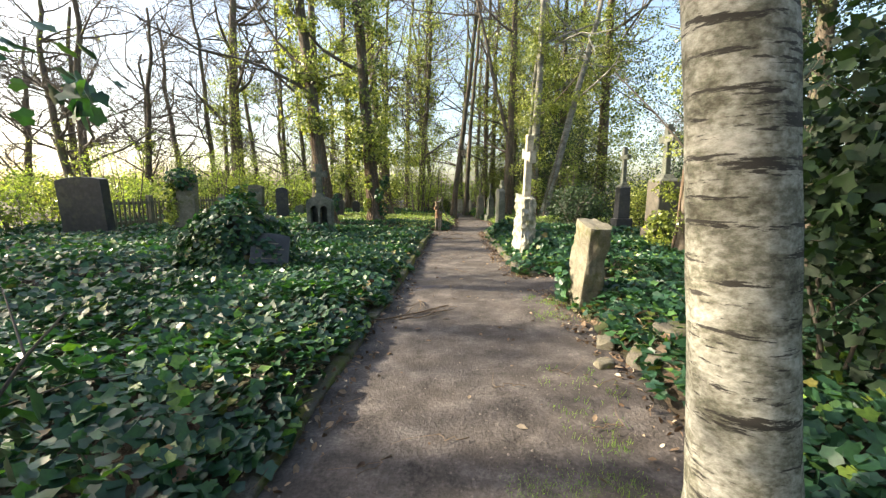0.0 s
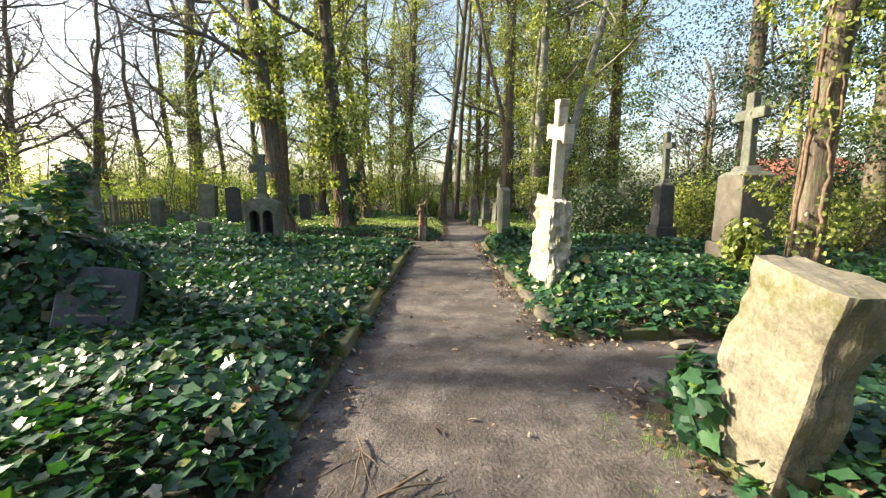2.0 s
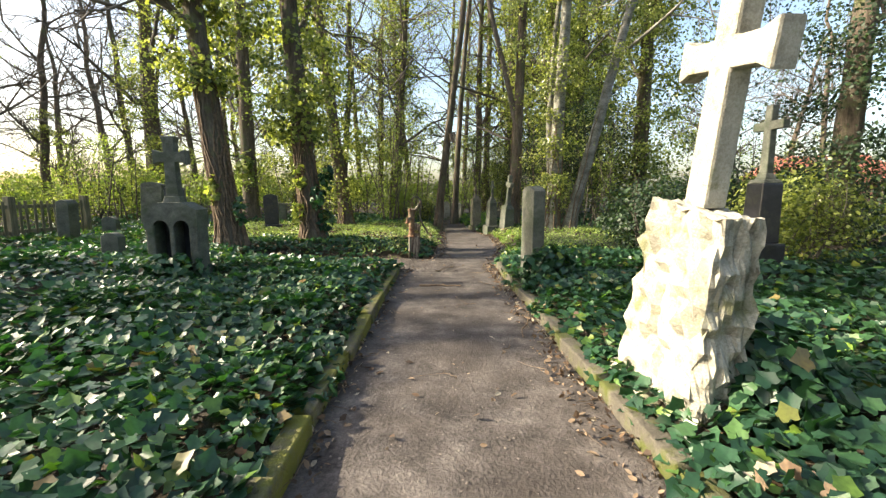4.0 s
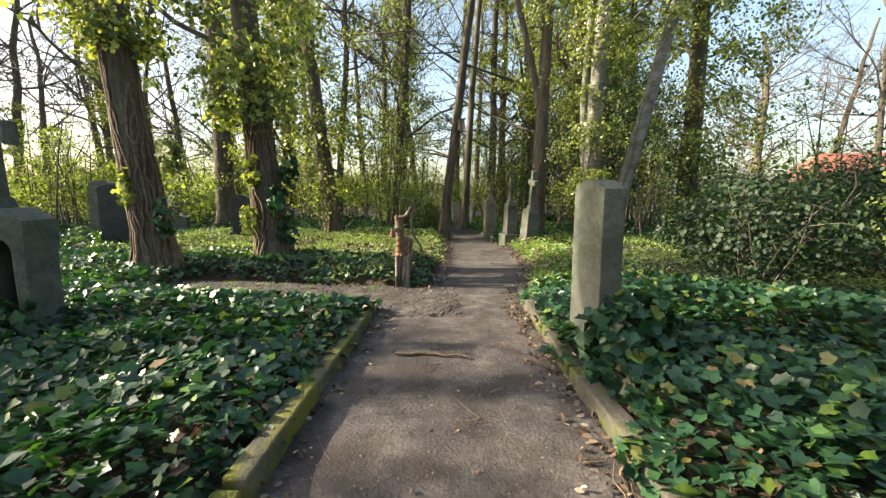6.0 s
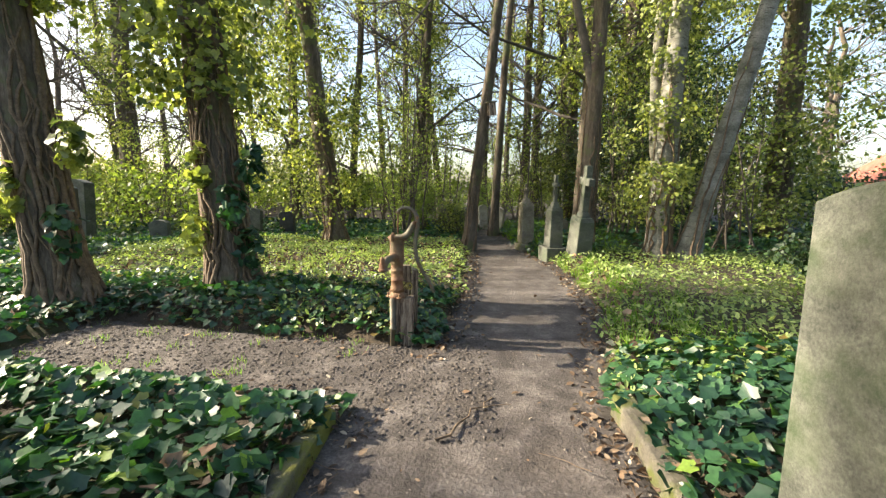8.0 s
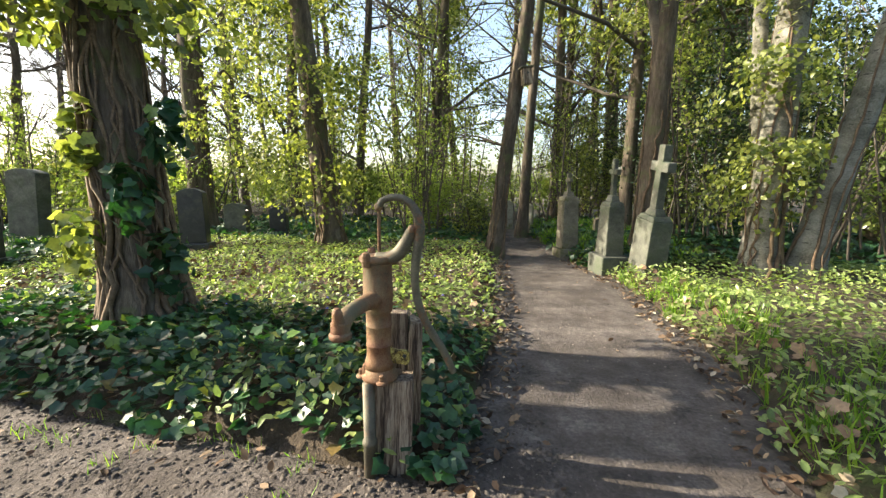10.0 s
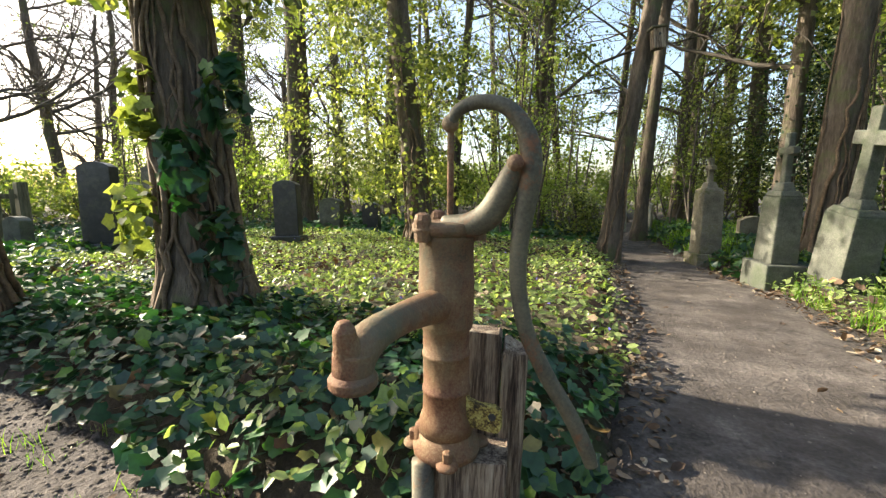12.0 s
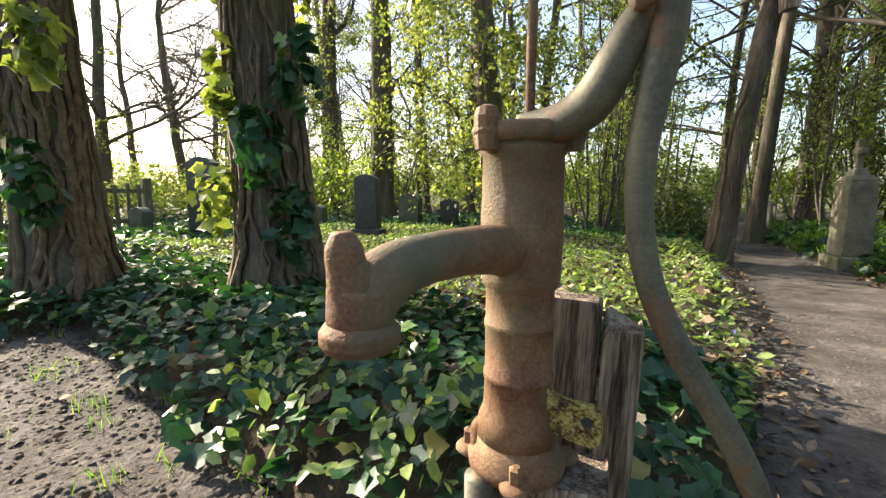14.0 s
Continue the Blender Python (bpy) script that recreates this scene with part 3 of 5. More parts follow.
def sweep(bm, pts, radii, sides=14, flat=1.0):
    """A bar through pts, in the plane of its bend; flat squeezes it across that plane. radii: one for each point."""
    pts = [Vector(p) for p in pts]
    fine, fr = [], []
    for i in range(len(pts) - 1):
        p0, p1, p2, p3 = pts[max(i - 1, 0)], pts[i], pts[i + 1], pts[min(i + 2, len(pts) - 1)]
        for k in range(5):
            t = k / 5
            fine.append(0.5 * ((2 * p1) + (p2 - p0) * t + (2 * p0 - 5 * p1 + 4 * p2 - p3) * t * t + (3 * p1 - p0 - 3 * p2 + p3) * t ** 3))
            fr.append(radii[i] * (1 - t) + radii[i + 1] * t)
    fine.append(pts[-1])
    fr.append(radii[-1])
    nrm = (pts[1] - pts[0]).cross(pts[-1] - pts[0])
    if nrm.length < 1e-5:
        nrm = (pts[1] - pts[0]).orthogonal()
    nrm.normalize()
    last = None
    for i, (p, r) in enumerate(zip(fine, fr)):
        d = (fine[min(i + 1, len(fine) - 1)] - fine[max(i - 1, 0)]).normalized()
        u = nrm.cross(d).normalized()
        ring = [bm.verts.new(p + r * (math.cos(2 * math.pi * k / sides) * u + flat * math.sin(2 * math.pi * k / sides) * nrm)) for k in range(sides)]
        if last:
            for k in range(sides):
                bm.faces.new((last[k], last[(k + 1) % sides], ring[(k + 1) % sides], ring[k]))
        else:
            bm.faces.new(ring[::-1])
        last = ring
    bm.faces.new(last)
    bmesh.ops.recalc_face_normals(bm, faces=bm.faces[:])


def knob(bm, at, r, squash=(1, 1, 1), sides=14):
    for v in bmesh.ops.create_uvsphere(bm, u_segments=sides, v_segments=10, radius=r)["verts"]:
        v.co = Vector((v.co.x * squash[0] + at[0], v.co.y * squash[1] + at[1], v.co.z * squash[2] + at[2]))


PX, PY = -0.245, 14.44


def pump():
    ob = empty("hand_pump", pose(PX, PY, 0.0), "old rusty cast-iron hand pump with a curved lever", "pump")
    bm = bmesh.new()
    lathe(bm, [(0.068, 0.5), (0.066, 0.53), (0.058, 0.55), (0.056, 0.6), (0.0585, 0.602), (0.0585, 0.612), (0.056, 0.614), (0.056, 0.69), (0.058, 0.692), (0.058, 0.7), (0.056, 0.702),
               (0.056, 0.755), (0.062, 0.762), (0.064, 0.775), (0.066, 0.83), (0.066, 0.875), (0.064, 0.9), (0.064, 0.965), (0.069, 0.972), (0.069, 0.984)], 36)
    body = part("cylinder", bm, RUST, ob, "rust-brown cylinder with worn paint", True)
    # spout: out of the barrel, level, then a drop with a lip
    d = Vector((-0.19, -0.98, 0)).normalized()
    bm = bmesh.new()
    pt = lambda s, z: tuple(d * s + Vector((0, 0, z)))
    sweep(bm, [pt(0.02, 0.82), pt(0.08, 0.826), pt(0.15, 0.83), pt(0.22, 0.829), pt(0.275, 0.822), pt(0.31, 0.806), pt(0.325, 0.785)], [0.046, 0.038, 0.033, 0.031, 0.033, 0.036, 0.035], 20)
    sweep(bm, [pt(0.325, 0.81), pt(0.327, 0.78), pt(0.328, 0.76)], [0.036, 0.036, 0.034], 20)
    sweep(bm, [pt(0.328, 0.775), pt(0.328, 0.766), pt(0.328, 0.754), pt(0.328, 0.746)], [0.035, 0.043, 0.043, 0.037], 20)
    sweep(bm, [pt(0.33, 0.79), pt(0.343, 0.835), pt(0.346, 0.855), pt(0.347, 0.87)], [0.032, 0.021, 0.019, 0.01], 14)
    part("spout", bm, RUST, ob, "downturned iron spout", True)
    # cap with lugs and bolts
    bm = bmesh.new()
    lathe(bm, [(0.07, 0.984), (0.078, 0.988), (0.08, 0.996), (0.08, 1.006), (0.076, 1.012), (0.03, 1.016)], 32)
    for ang in (245, 5, 125):
        x, y = 0.075 * math.cos(radians(ang)), 0.075 * math.sin(radians(ang))
        knob(bm, (x, y, 0.998), 0.024, (1, 1, 0.5))
    cap = part("cap", bm, RUST, ob, "rusty flanged cap", True)
    for ang in (245, 5, 125):
        x, y = 0.074 * math.cos(radians(ang)), 0.078 * math.sin(radians(ang))
        bm = bmesh.new()
        lathe(bm, [(0.018, 0.972), (0.02, 0.99), (0.02, 1.02), (0.016, 1.032), (0.007, 1.036)], 10, (x, y))
        part("bolt", bm, RUST, cap)
    # bracket arm that carries the hinge
    bm = bmesh.new()
    sweep(bm, [(0.0, -0.02, 1.006), (0.06, -0.03, 1.008), (0.105, -0.035, 1.03), (0.135, -0.04, 1.075), (0.155, -0.042, 1.115), (0.17, -0.042, 1.14)], [0.022, 0.028, 0.031, 0.028, 0.024, 0.019], 18, 0.8)
    part("bracket_arm", bm, IRON, ob, "grey-green curved bracket arm", True)
    bm = bmesh.new()
    knob(bm, (0.168, -0.075, 1.138), 0.017, (1, 0.6, 1))
    for s in (-1, 1):
        sweep(bm, [(0.168, -0.042, 1.138), (0.168, -0.042 + s * 0.035, 1.138)], [0.009, 0.009], 10)
    part("hinge_bolt", bm, RUST, ob, "rusty hinge bolt", True)
    # lever: hooked over the rod, down past the hinge and out
    bm = bmesh.new()
    lv = [(0.022, 1.225), (0.04, 1.252), (0.085, 1.266), (0.135, 1.256), (0.172, 1.222), (0.192, 1.17), (0.194, 1.11), (0.184, 1.04), (0.174, 0.96), (0.176, 0.87), (0.196, 0.78), (0.24, 0.69), (0.29, 0.61), (0.325, 0.54), (0.34, 0.5)]
    sweep(bm, [(x, -0.04, z) for x, z in lv], [0.012, 0.014, 0.015, 0.016, 0.018, 0.022, 0.024, 0.021, 0.019, 0.018, 0.018, 0.018, 0.0175, 0.017, 0.014], 16, 0.8)
    part("lever", bm, IRON, ob, "long S-curved iron lever", True)
    bm = bmesh.new()
    sweep(bm, [(0.02, -0.03, 1.23), (0.016, -0.02, 1.12), (0.012, -0.01, 1.0)], [0.0075, 0.0075, 0.0075], 12)
    knob(bm, (0.02, -0.034, 1.226), 0.019, (1, 0.9, 1))
    part("piston_rod", bm, RUST, ob, "rusty piston rod with a knob", True)
    # foot flange with lugs
    bm = bmesh.new()
    lathe(bm, [(0.066, 0.44), (0.082, 0.446), (0.084, 0.465), (0.07, 0.478), (0.067, 0.5)], 32)
    for ang in (190, 290, 30):
        knob(bm, (0.082 * math.cos(radians(ang)), 0.082 * math.sin(radians(ang)), 0.455), 0.027, (1, 1, 0.45))
    block(bm, 0.03, 0.04, 0.06, x=-0.06, y=-0.015, z=0.455, bevel=0.012)
    part("foot_flange", bm, RUST, ob, "rusty foot flange with bolt lugs", True)
    for ang in (190, 290):
        bm = bmesh.new()
        lathe(bm, [(0.012, 0.46), (0.012, 0.488), (0.006, 0.492)], 6, (0.083 * math.cos(radians(ang)), 0.083 * math.sin(radians(ang))))
        part("bolt", bm, RUST, ob)
    # bracket plate on the post
    bm = bmesh.new()
    prof = [(0.02, 0.565), (0.05, 0.545), (0.145, 0.535), (0.155, 0.55), (0.153, 0.59), (0.14, 0.603), (0.1, 0.602), (0.075, 0.61), (0.055, 0.64), (0.035, 0.66), (0.02, 0.66)]
    outline_slab(bm, prof, 0.02, 0.004)
    pl = part("bracket_plate", bm, LICHEN, ob, "yellow lichen-covered iron bracket plate")
    pl.location = (-0.015, -0.005, -0.02)
    bm = bmesh.new()
    lathe(bm, [(0.009, 0), (0.009, 0.004), (0.004, 0.005)], 12)
    hole = part("bolt_hole", bm, DARK_STONE, pl, "dark bolt hole")
    hole.matrix_local = pose(0.133, -0.0095, 0.578, 90)
    # drain pipe beside the post
    bm = bmesh.new()
    lathe(bm, [(0.03, -0.1), (0.03, 0.15), (0.034, 0.155), (0.034, 0.175), (0.027, 0.18), (0.027, 0.45)], 16, (-0.035, -0.07))
    part("riser_pipe", bm, IRON, ob, "grey iron riser pipe", True)


pump()


def pump_post():
    ob = empty("wooden_post", pose(PX + 0.02, PY + 0.02, 0.0, 0, 2, 8), "split weathered wooden post behind the pump", "post")
    for i, (x, y, w, d, h) in enumerate([(0.02, 0.01, 0.2, 0.13, 0.44), (0.035, 0.1, 0.1, 0.07, 0.72), (0.118, 0.095, 0.07, 0.085, 0.69)]):
        bm = bmesh.new()
        block(bm, w, d, h + 0.15, x, y, -0.15, 0.93, 0.008, 0.01, 6)
        for v in bm.verts:
            if v.co.z > h - 0.05:
                v.co.z += 0.035 * noise.noise(Vector((v.co.x * 40, v.co.y * 40, i * 3.0)))
        part("timber", bm, OLD_WOOD, ob)
    return ob


pump_post()


# ---- stones, rocks and the ivy-grown grave ----
def ivy_grave():
    ob = empty("ivy_mound", pose(-3.45, 6.75, 0.05), "gravestone buried under a mound of dark ivy", "gravestone")
    bm = bmesh.new()
    outline_slab(bm, arch_profile(0.95, 0.95, 0.12), 0.22)
    part("slab", bm, DARK_STONE, ob).location = (0, 0.12, 0)
    n = 2600
    u = rng.normal(size=(n, 3))
    u /= np.linalg.norm(u, axis=1)[:, None]
    u[:, 2] = np.abs(u[:, 2])
    lump = 1 + 0.12 * np.sin(u[:, 0] * 7 + 1) + 0.1 * np.sin(u[:, 1] * 8) + 0.05 * rng.normal(size=n)
    stuff(leaves("ivy", u * lump[:, None] * np.array([0.82, 0.6, 1.15]), u + [0, 0, 0.3], 0.085 * rng.uniform(0.6, 1.3, n), IVY, IVY_SHAPE, 0.5, ob))


ivy_grave()
slab = headstone((-2.78, 6.3, 0.02), 0.58, 0.12, 0.74, DARK_STONE, "dark inscribed slab leaning against the ivy mound", turn=18, lean=(-20, 6), rise=0.04)
for z, w, x in ((0.56, 0.34, -0.05), (0.47, 0.42, 0), (0.39, 0.3, 0.03), (0.31, 0.4, 0)):
    bm = bmesh.new()
    block(bm, w, 0.004, 0.02, x=x, y=-0.062, z=z, bevel=0)
    part("inscription_line", bm, STONE, slab, "faint worn line of unreadable lettering")


def rock(at, size, turn, mat, label):
    bm = bmesh.new()
    bmesh.ops.create_icosphere(bm, subdivisions=4, radius=1.0)
    for v in bm.verts:
        q = v.co * 1.3 + Vector(at)
        v.co *= 1 + 0.28 * noise.noise(q) + 0.08 * noise.noise(q * 4)
        v.co = Vector((max(-0.8, min(0.8, v.co.x)) * size[0], max(-0.75, min(0.75, v.co.y)) * size[1], max(-0.7, min(0.7, v.co.z)) * size[2]))
    ob = part("boulder", bm, mat, None, "", True)
    ob.matrix_world = pose(*at, 0, 0, turn)
    return tagged(ob, label, "rock")


rock((1.98, 2.72, 0.0), (0.75, 0.22, 0.22), -52, MOSS_STONE, "long mossy boulder edging the path")
rock((2.15, 3.35, 0.05), (0.32, 0.26, 0.28), 20, MOSS_STONE, "pale broken stone beside the path")
rock((1.5, 3.5, 0.03), (0.12, 0.1, 0.08), 70, STONE, "small loose stone at the path edge")
rock((1.32, 3.05, 0.02), (0.09, 0.07, 0.06), 10, STONE, "small loose stone at the path edge")
rock((2.35, 6.4, 0.03), (0.14, 0.07, 0.04), 10, STONE, "flat broken stone in front of the kerb")
rock((2.9, 6.42, 0.03), (0.12, 0.07, 0.04), 60, STONE, "flat broken stone in front of the kerb")
rock((-4.75, 14.7, 0.02), (0.28, 0.2, 0.2), 20, DARK_STONE, "dark stone at the foot of the tree")


# ---- fence ----
def fence(a, b, panels):
    ob = empty("wooden_fence", pose(0, 0, 0), "weathered grey picket fence behind the graves", "fence")
    a, b = Vector((*a, 0.05)), Vector((*b, 0.05))
    run = b - a
    turn = math.degrees(math.atan2(run.y, run.x))
    step = run / panels
    meshes = {}
    for key, dims in {"post": (0.16, 0.16, 1.2), "rail": (step.length, 0.04, 0.09), "picket": (0.07, 0.022, 1.02)}.items():
        bm = bmesh.new()
        block(bm, *dims, bevel=0.008)
        first = part(key, bm, FENCE_WOOD)
        meshes[key] = first.data
        bpy.data.objects.remove(first)

    def put(key, p, tilt=0.0):
        o = new(key, meshes[key])
        o.parent = ob
        o.matrix_local = pose(p.x, p.y, p.z, 0, tilt, turn)

    for i in range(panels + 1):
        put("post", a + step * i, random.uniform(-1, 1))
    for i in range(panels):
        for z in (0.28, 0.9):
            put("rail", a + step * (i + 0.5) + Vector((0, 0, z)), random.uniform(-0.5, 0.5))
        for k in range(1, 11):
            put("picket", a + step * (i + k / 11) + Vector((0.035, 0, 0.06 + random.uniform(-0.02, 0.03))), random.uniform(-1.5, 1.5))


fence((-10.4, 12.3), (-9.9, 18.4), 3)


# ---- bird box, house ----
def bird_box():
    ob = empty("bird_box", pose(0.93, 20.3, 3.05, 0, -6, 15), "small wooden bird box fixed to a leaning trunk", "bird box")
    bm = bmesh.new()
    block(bm, 0.16, 0.15, 0.26, bevel=0.006)
    part("box", bm, OLD_WOOD, ob)
    bm = bmesh.new()
    block(bm, 0.22, 0.22, 0.025, z=0.265, bevel=0.004)
    part("lid", bm, FENCE_WOOD, ob)
    bm = bmesh.new()
    lathe(bm, [(0.018, 0), (0.018, 0.004)], 12)
    part("entrance_hole", bm, DARK_STONE, ob, "dark round entrance hole").matrix_local = pose(0, -0.075, 0.18, 90)


bird_box()


def house():
    ob = empty("house", pose(35.5, 43, -0.5, 0, 0, -20), "low brick house with a red tiled roof beyond the hedge", "house")
    bm = bmesh.new()
    block(bm, 11, 7, 2.6, bevel=0.03)
    part("wall", bm, BRICK, ob)
    bm = bmesh.new()
    lo = [bm.verts.new(p) for p in ((-5.8, -3.8, 2.5), (5.8, -3.8, 2.5), (5.8, 3.8, 2.5), (-5.8, 3.8, 2.5))]
    hi = [bm.verts.new(p) for p in ((-3.4, 0, 5.0), (3.4, 0, 5.0))]
    for f in ((lo[0], lo[1], hi[1], hi[0]), (lo[1], lo[2], hi[1]), (lo[2], lo[3], hi[0], hi[1]), (lo[3], lo[0], hi[0]), tuple(lo[::-1])):
        bm.faces.new(f)
    roof = part("roof", bm, TILE, ob)
    bm = bmesh.new()
    block(bm, 0.6, 0.6, 1.2, x=2.4, y=0.5, z=4.4, bevel=0.02)
    part("chimney", bm, BRICK, roof)
    for x in (-3.5, 0, 3.5):
        bm = bmesh.new()
        block(bm, 1.2, 0.1, 1.2, x=x, y=-3.5, z=0.9, bevel=0.02)
        w = part("window", bm, FENCE_WOOD, ob)
        bm = bmesh.new()
        block(bm, 1.05, 0.02, 1.05, x=x, y=-3.56, z=0.975, bevel=0)
        part("pane", bm, DARK_STONE, w)


house()


# ---- trees ----
def trunk_line(base, lean, height, wander, steps):
    k = np.linspace(0, 1, steps)
    wob = np.cumsum(rng.normal(size=(steps, 2)) * wander, 0)
    wob -= wob[0]
    return np.stack([base[0] + lean[0] * height * k + wob[:, 0] * k, base[1] + lean[1] * height * k + wob[:, 1] * k, base[2] + height * k], 1)


def tree(base, r, height, lean=(0, 0), bark=BARK, label="", ivy=0, ivy_r=0.5, ivy_z=(0.2, 8), ivy_size=0.09, limbs=6, limb_z=0.35, limb_len=0.28, depth=2, flare=1.6, vines=0,
         ivy_mat=TREE_IVY, wander=0.05, fork=None, name="tree", ivy_shape=DIAMOND_SHAPE, fringe=0, rough=0.06, fall=1.0, kids=4):
    """A tapered trunk with limbs; ivy leaves in bunches round it up to a height; vines climb its foot."""
    ob = empty(name, pose(*base), label, "tree")
    ob.matrix_world = Matrix.Translation(base)
    o = np.zeros(3)
    line = trunk_line(o, lean, height, wander, 16)
    line[0, 2] -= 0.25
    rad = r * np.linspace(1, 0.25, 16) ** 0.85
    dense = np.stack([np.interp(np.linspace(0, 15, 60), np.arange(16), line[:, i]) for i in range(3)], 1)
    drad = np.interp(np.linspace(0, 15, 60), np.arange(16), rad) * (1 + (flare - 1) * np.exp(-np.maximum(dense[:, 2], 0) / 0.28))
    t = Tubes()
    t.add(dense, drad, 18, rough)
    t.link("trunk", bark, ob)
    t, lines = Tubes(), [line]
    if fork:
        for fz, fl, fr in fork:
            p = line[int(fz * 15)]
            q = bent(p, (fl[0], fl[1], 1), height * (1 - fz), 10, 0.05)
            t.add(q, np.linspace(fr, fr * 0.3, 11), 10)
            lines.append(q)
    for i in range(limbs):
        q = lines[i % len(lines)]
        k = rng.uniform(limb_z, 0.95)
        p = q[int(k * (len(q) - 1))]
        az = rng.uniform(0, 6.283)
        branch(t, p, (math.cos(az), math.sin(az), rng.uniform(0.2, 0.9)), height * limb_len * rng.uniform(0.6, 1.1), r * 0.36 * (1.1 - 0.6 * k), depth, 0.17, 0.04, kids)
    if t.v:
        stuff(t.link("crown_wood", bark if bark is not BARK else TWIG, ob))
    if vines:
        t = Tubes()
        for i in range(vines):
            a0, z1 = rng.uniform(0, 6.283), rng.uniform(1.2, 4.0)
            z = np.linspace(-0.05, z1, 22)
            a = a0 + np.cumsum(rng.normal(size=22) * 0.13)
            cx, cy = np.interp(z, dense[:, 2], dense[:, 0]), np.interp(z, dense[:, 2], dense[:, 1])
            rr = np.interp(z, dense[:, 2], drad) * 1.02 + 0.012
            t.add(np.stack([cx + rr * np.cos(a), cy + rr * np.sin(a), z], 1), np.linspace(1, 0.45, 22) * rng.uniform(0.009, 0.034), 6, 0.08)
        stuff(t.link("ivy_wood", VINE, ob, "brown ropes of ivy stem clinging to the trunk"))
    if ivy:
        n = int(ivy * 1.2)
        bunch = max(12, n // (120 if n < 9000 else 190))
        bz, ba = rng.uniform(ivy_z[0], ivy_z[1], bunch), rng.uniform(0, 6.283, bunch)
        br = ivy_r * rng.uniform(0.05, 1.25, bunch) ** 1.2 * np.interp(bz, [ivy_z[0], ivy_z[0] + 1.2, ivy_z[1] * 0.75, ivy_z[1]], [0.45 * fall, 1, 1, 0.5])
        clump = np.minimum(0.34, 0.1 + 0.15 * ivy_r) * rng.uniform(0.55, 1.35, bunch)
        which = rng.integers(0, bunch, n)
        off = np.clip(rng.normal(size=(n, 3)), -1.5, 1.5) * clump[which][:, None] * [1, 1, 0.75]
        off[:, 2] -= 0.18 * np.abs(off[:, 0] + off[:, 1])
        z = np.maximum(bz[which] + off[:, 2], 0.05)
        cx, cy = np.interp(z, line[:, 2], line[:, 0]), np.interp(z, line[:, 2], line[:, 1])
        tr = np.interp(z, dense[:, 2], drad)
        dx, dy = br[which] * np.cos(ba[which]) + off[:, 0], br[which] * np.sin(ba[which]) + off[:, 1]
        a = np.arctan2(dy, dx)
        rr = tr + 0.015 + np.hypot(dx, dy)
        out = np.stack([np.cos(a), np.sin(a), np.full(n, 0.45)], 1)
        at = np.stack([cx + rr * np.cos(a), cy + rr * np.sin(a), z], 1)
        stuff(leaves("ivy", at, out, 0.82 * ivy_size * rng.uniform(0.6, 1.25, n), ivy_mat, ivy_shape, 0.7, ob, "glossy green ivy climbing the trunk"))
    if fringe:
        n = fringe
        which = rng.integers(0, 30, n)
        c = np.stack([rng.normal(size=30) * height * 0.13 + lean[0] * height * 0.7, rng.normal(size=30) * height * 0.13, height * rng.uniform(0.45, 1.05, 30)], 1)
        stuff(leaves("crown", c[which] + rng.normal(size=(n, 3)) * 0.5, np.array([[0, 0, 0.6]]) * np.ones((n, 1)), 0.08 * rng.uniform(0.6, 1.3, n), FRESH, DIAMOND_SHAPE, 1.0, ob, "sparse fresh spring leaves"))
    return ob


VINE = material("brown_ivy_stem", [(0.3, (0.05, 0.035, 0.022)), (0.55, (0.16, 0.11, 0.07)), (0.75, (0.28, 0.2, 0.13))], scale=12, fine=80, rough=0.9, bump=0.5, dist=0.01)
tree((1.19, 1.28, 0), 0.178, 11, (-0.115, 0.0), OLD_BIRCH, "silvery birch trunk beside the start of the path", limbs=5, limb_z=0.5, flare=1.25, rough=0.03, wander=0.004)
tree((-4.2, 15.15, 0.08), 0.25, 14, (-0.12, 0.02), BARK, "leaning trunk clothed in ivy beside the cross path", 5600, 0.7, (3.5, 11), 0.1, flare=1.6, vines=44, limbs=5, ivy_shape=IVY_SHAPE, fall=0.35)
tree((-2.62, 15.9, 0.08), 0.25, 14, (-0.085, 0.01), BARK, "ivy-roped trunk standing in the ground cover near the pump", 5600, 0.85, (2.5, 11), 0.1, flare=1.6, vines=48, limbs=5, ivy_shape=IVY_SHAPE, fall=0.35)
tree((-2.75, 20.6, 0.08), 0.22, 15, (-0.1, 0), BARK, "tall trunk wrapped in a broad column of ivy", 12000, 1.5, (1.0, 12), 0.11, vines=12)
tree((-13.5, 27.5, 0.05), 0.42, 16, (0.0, 0), BARK, "old ivy-clad tree beyond the graves", 8000, 1.3, (0.5, 11), 0.13, limbs=9)
tree((-6.9, 22.6, 0.05), 0.3, 15, (0.01, 0), BARK, "straight trunk with pale young ivy", 2200, 0.7, (1.4, 10), 0.09, limbs=9, limb_len=0.4, limb_z=0.2, fringe=900, ivy_mat=FRESH)
tree((0.4, 20.5, 0.05), 0.14, 15, (0.118, 0), BARK, "bare leaning trunk beside the path", limbs=6, limb_z=0.5, vines=4)
tree((1.2, 23.6, 0.05), 0.13, 15, (0.05, 0), BARK, "slim bare trunk at the bend of the path", limbs=6, limb_z=0.5)
tree((3.05, 20.3, 0.05), 0.19, 16, (0.03, 0), BARK, "dark trunk with ropes of ivy stem", 2600, 0.7, (3.8, 11), 0.1, vines=18, limbs=5, limb_z=0.45, fork=[(0.2, (-0.12, 0), 0.1)])
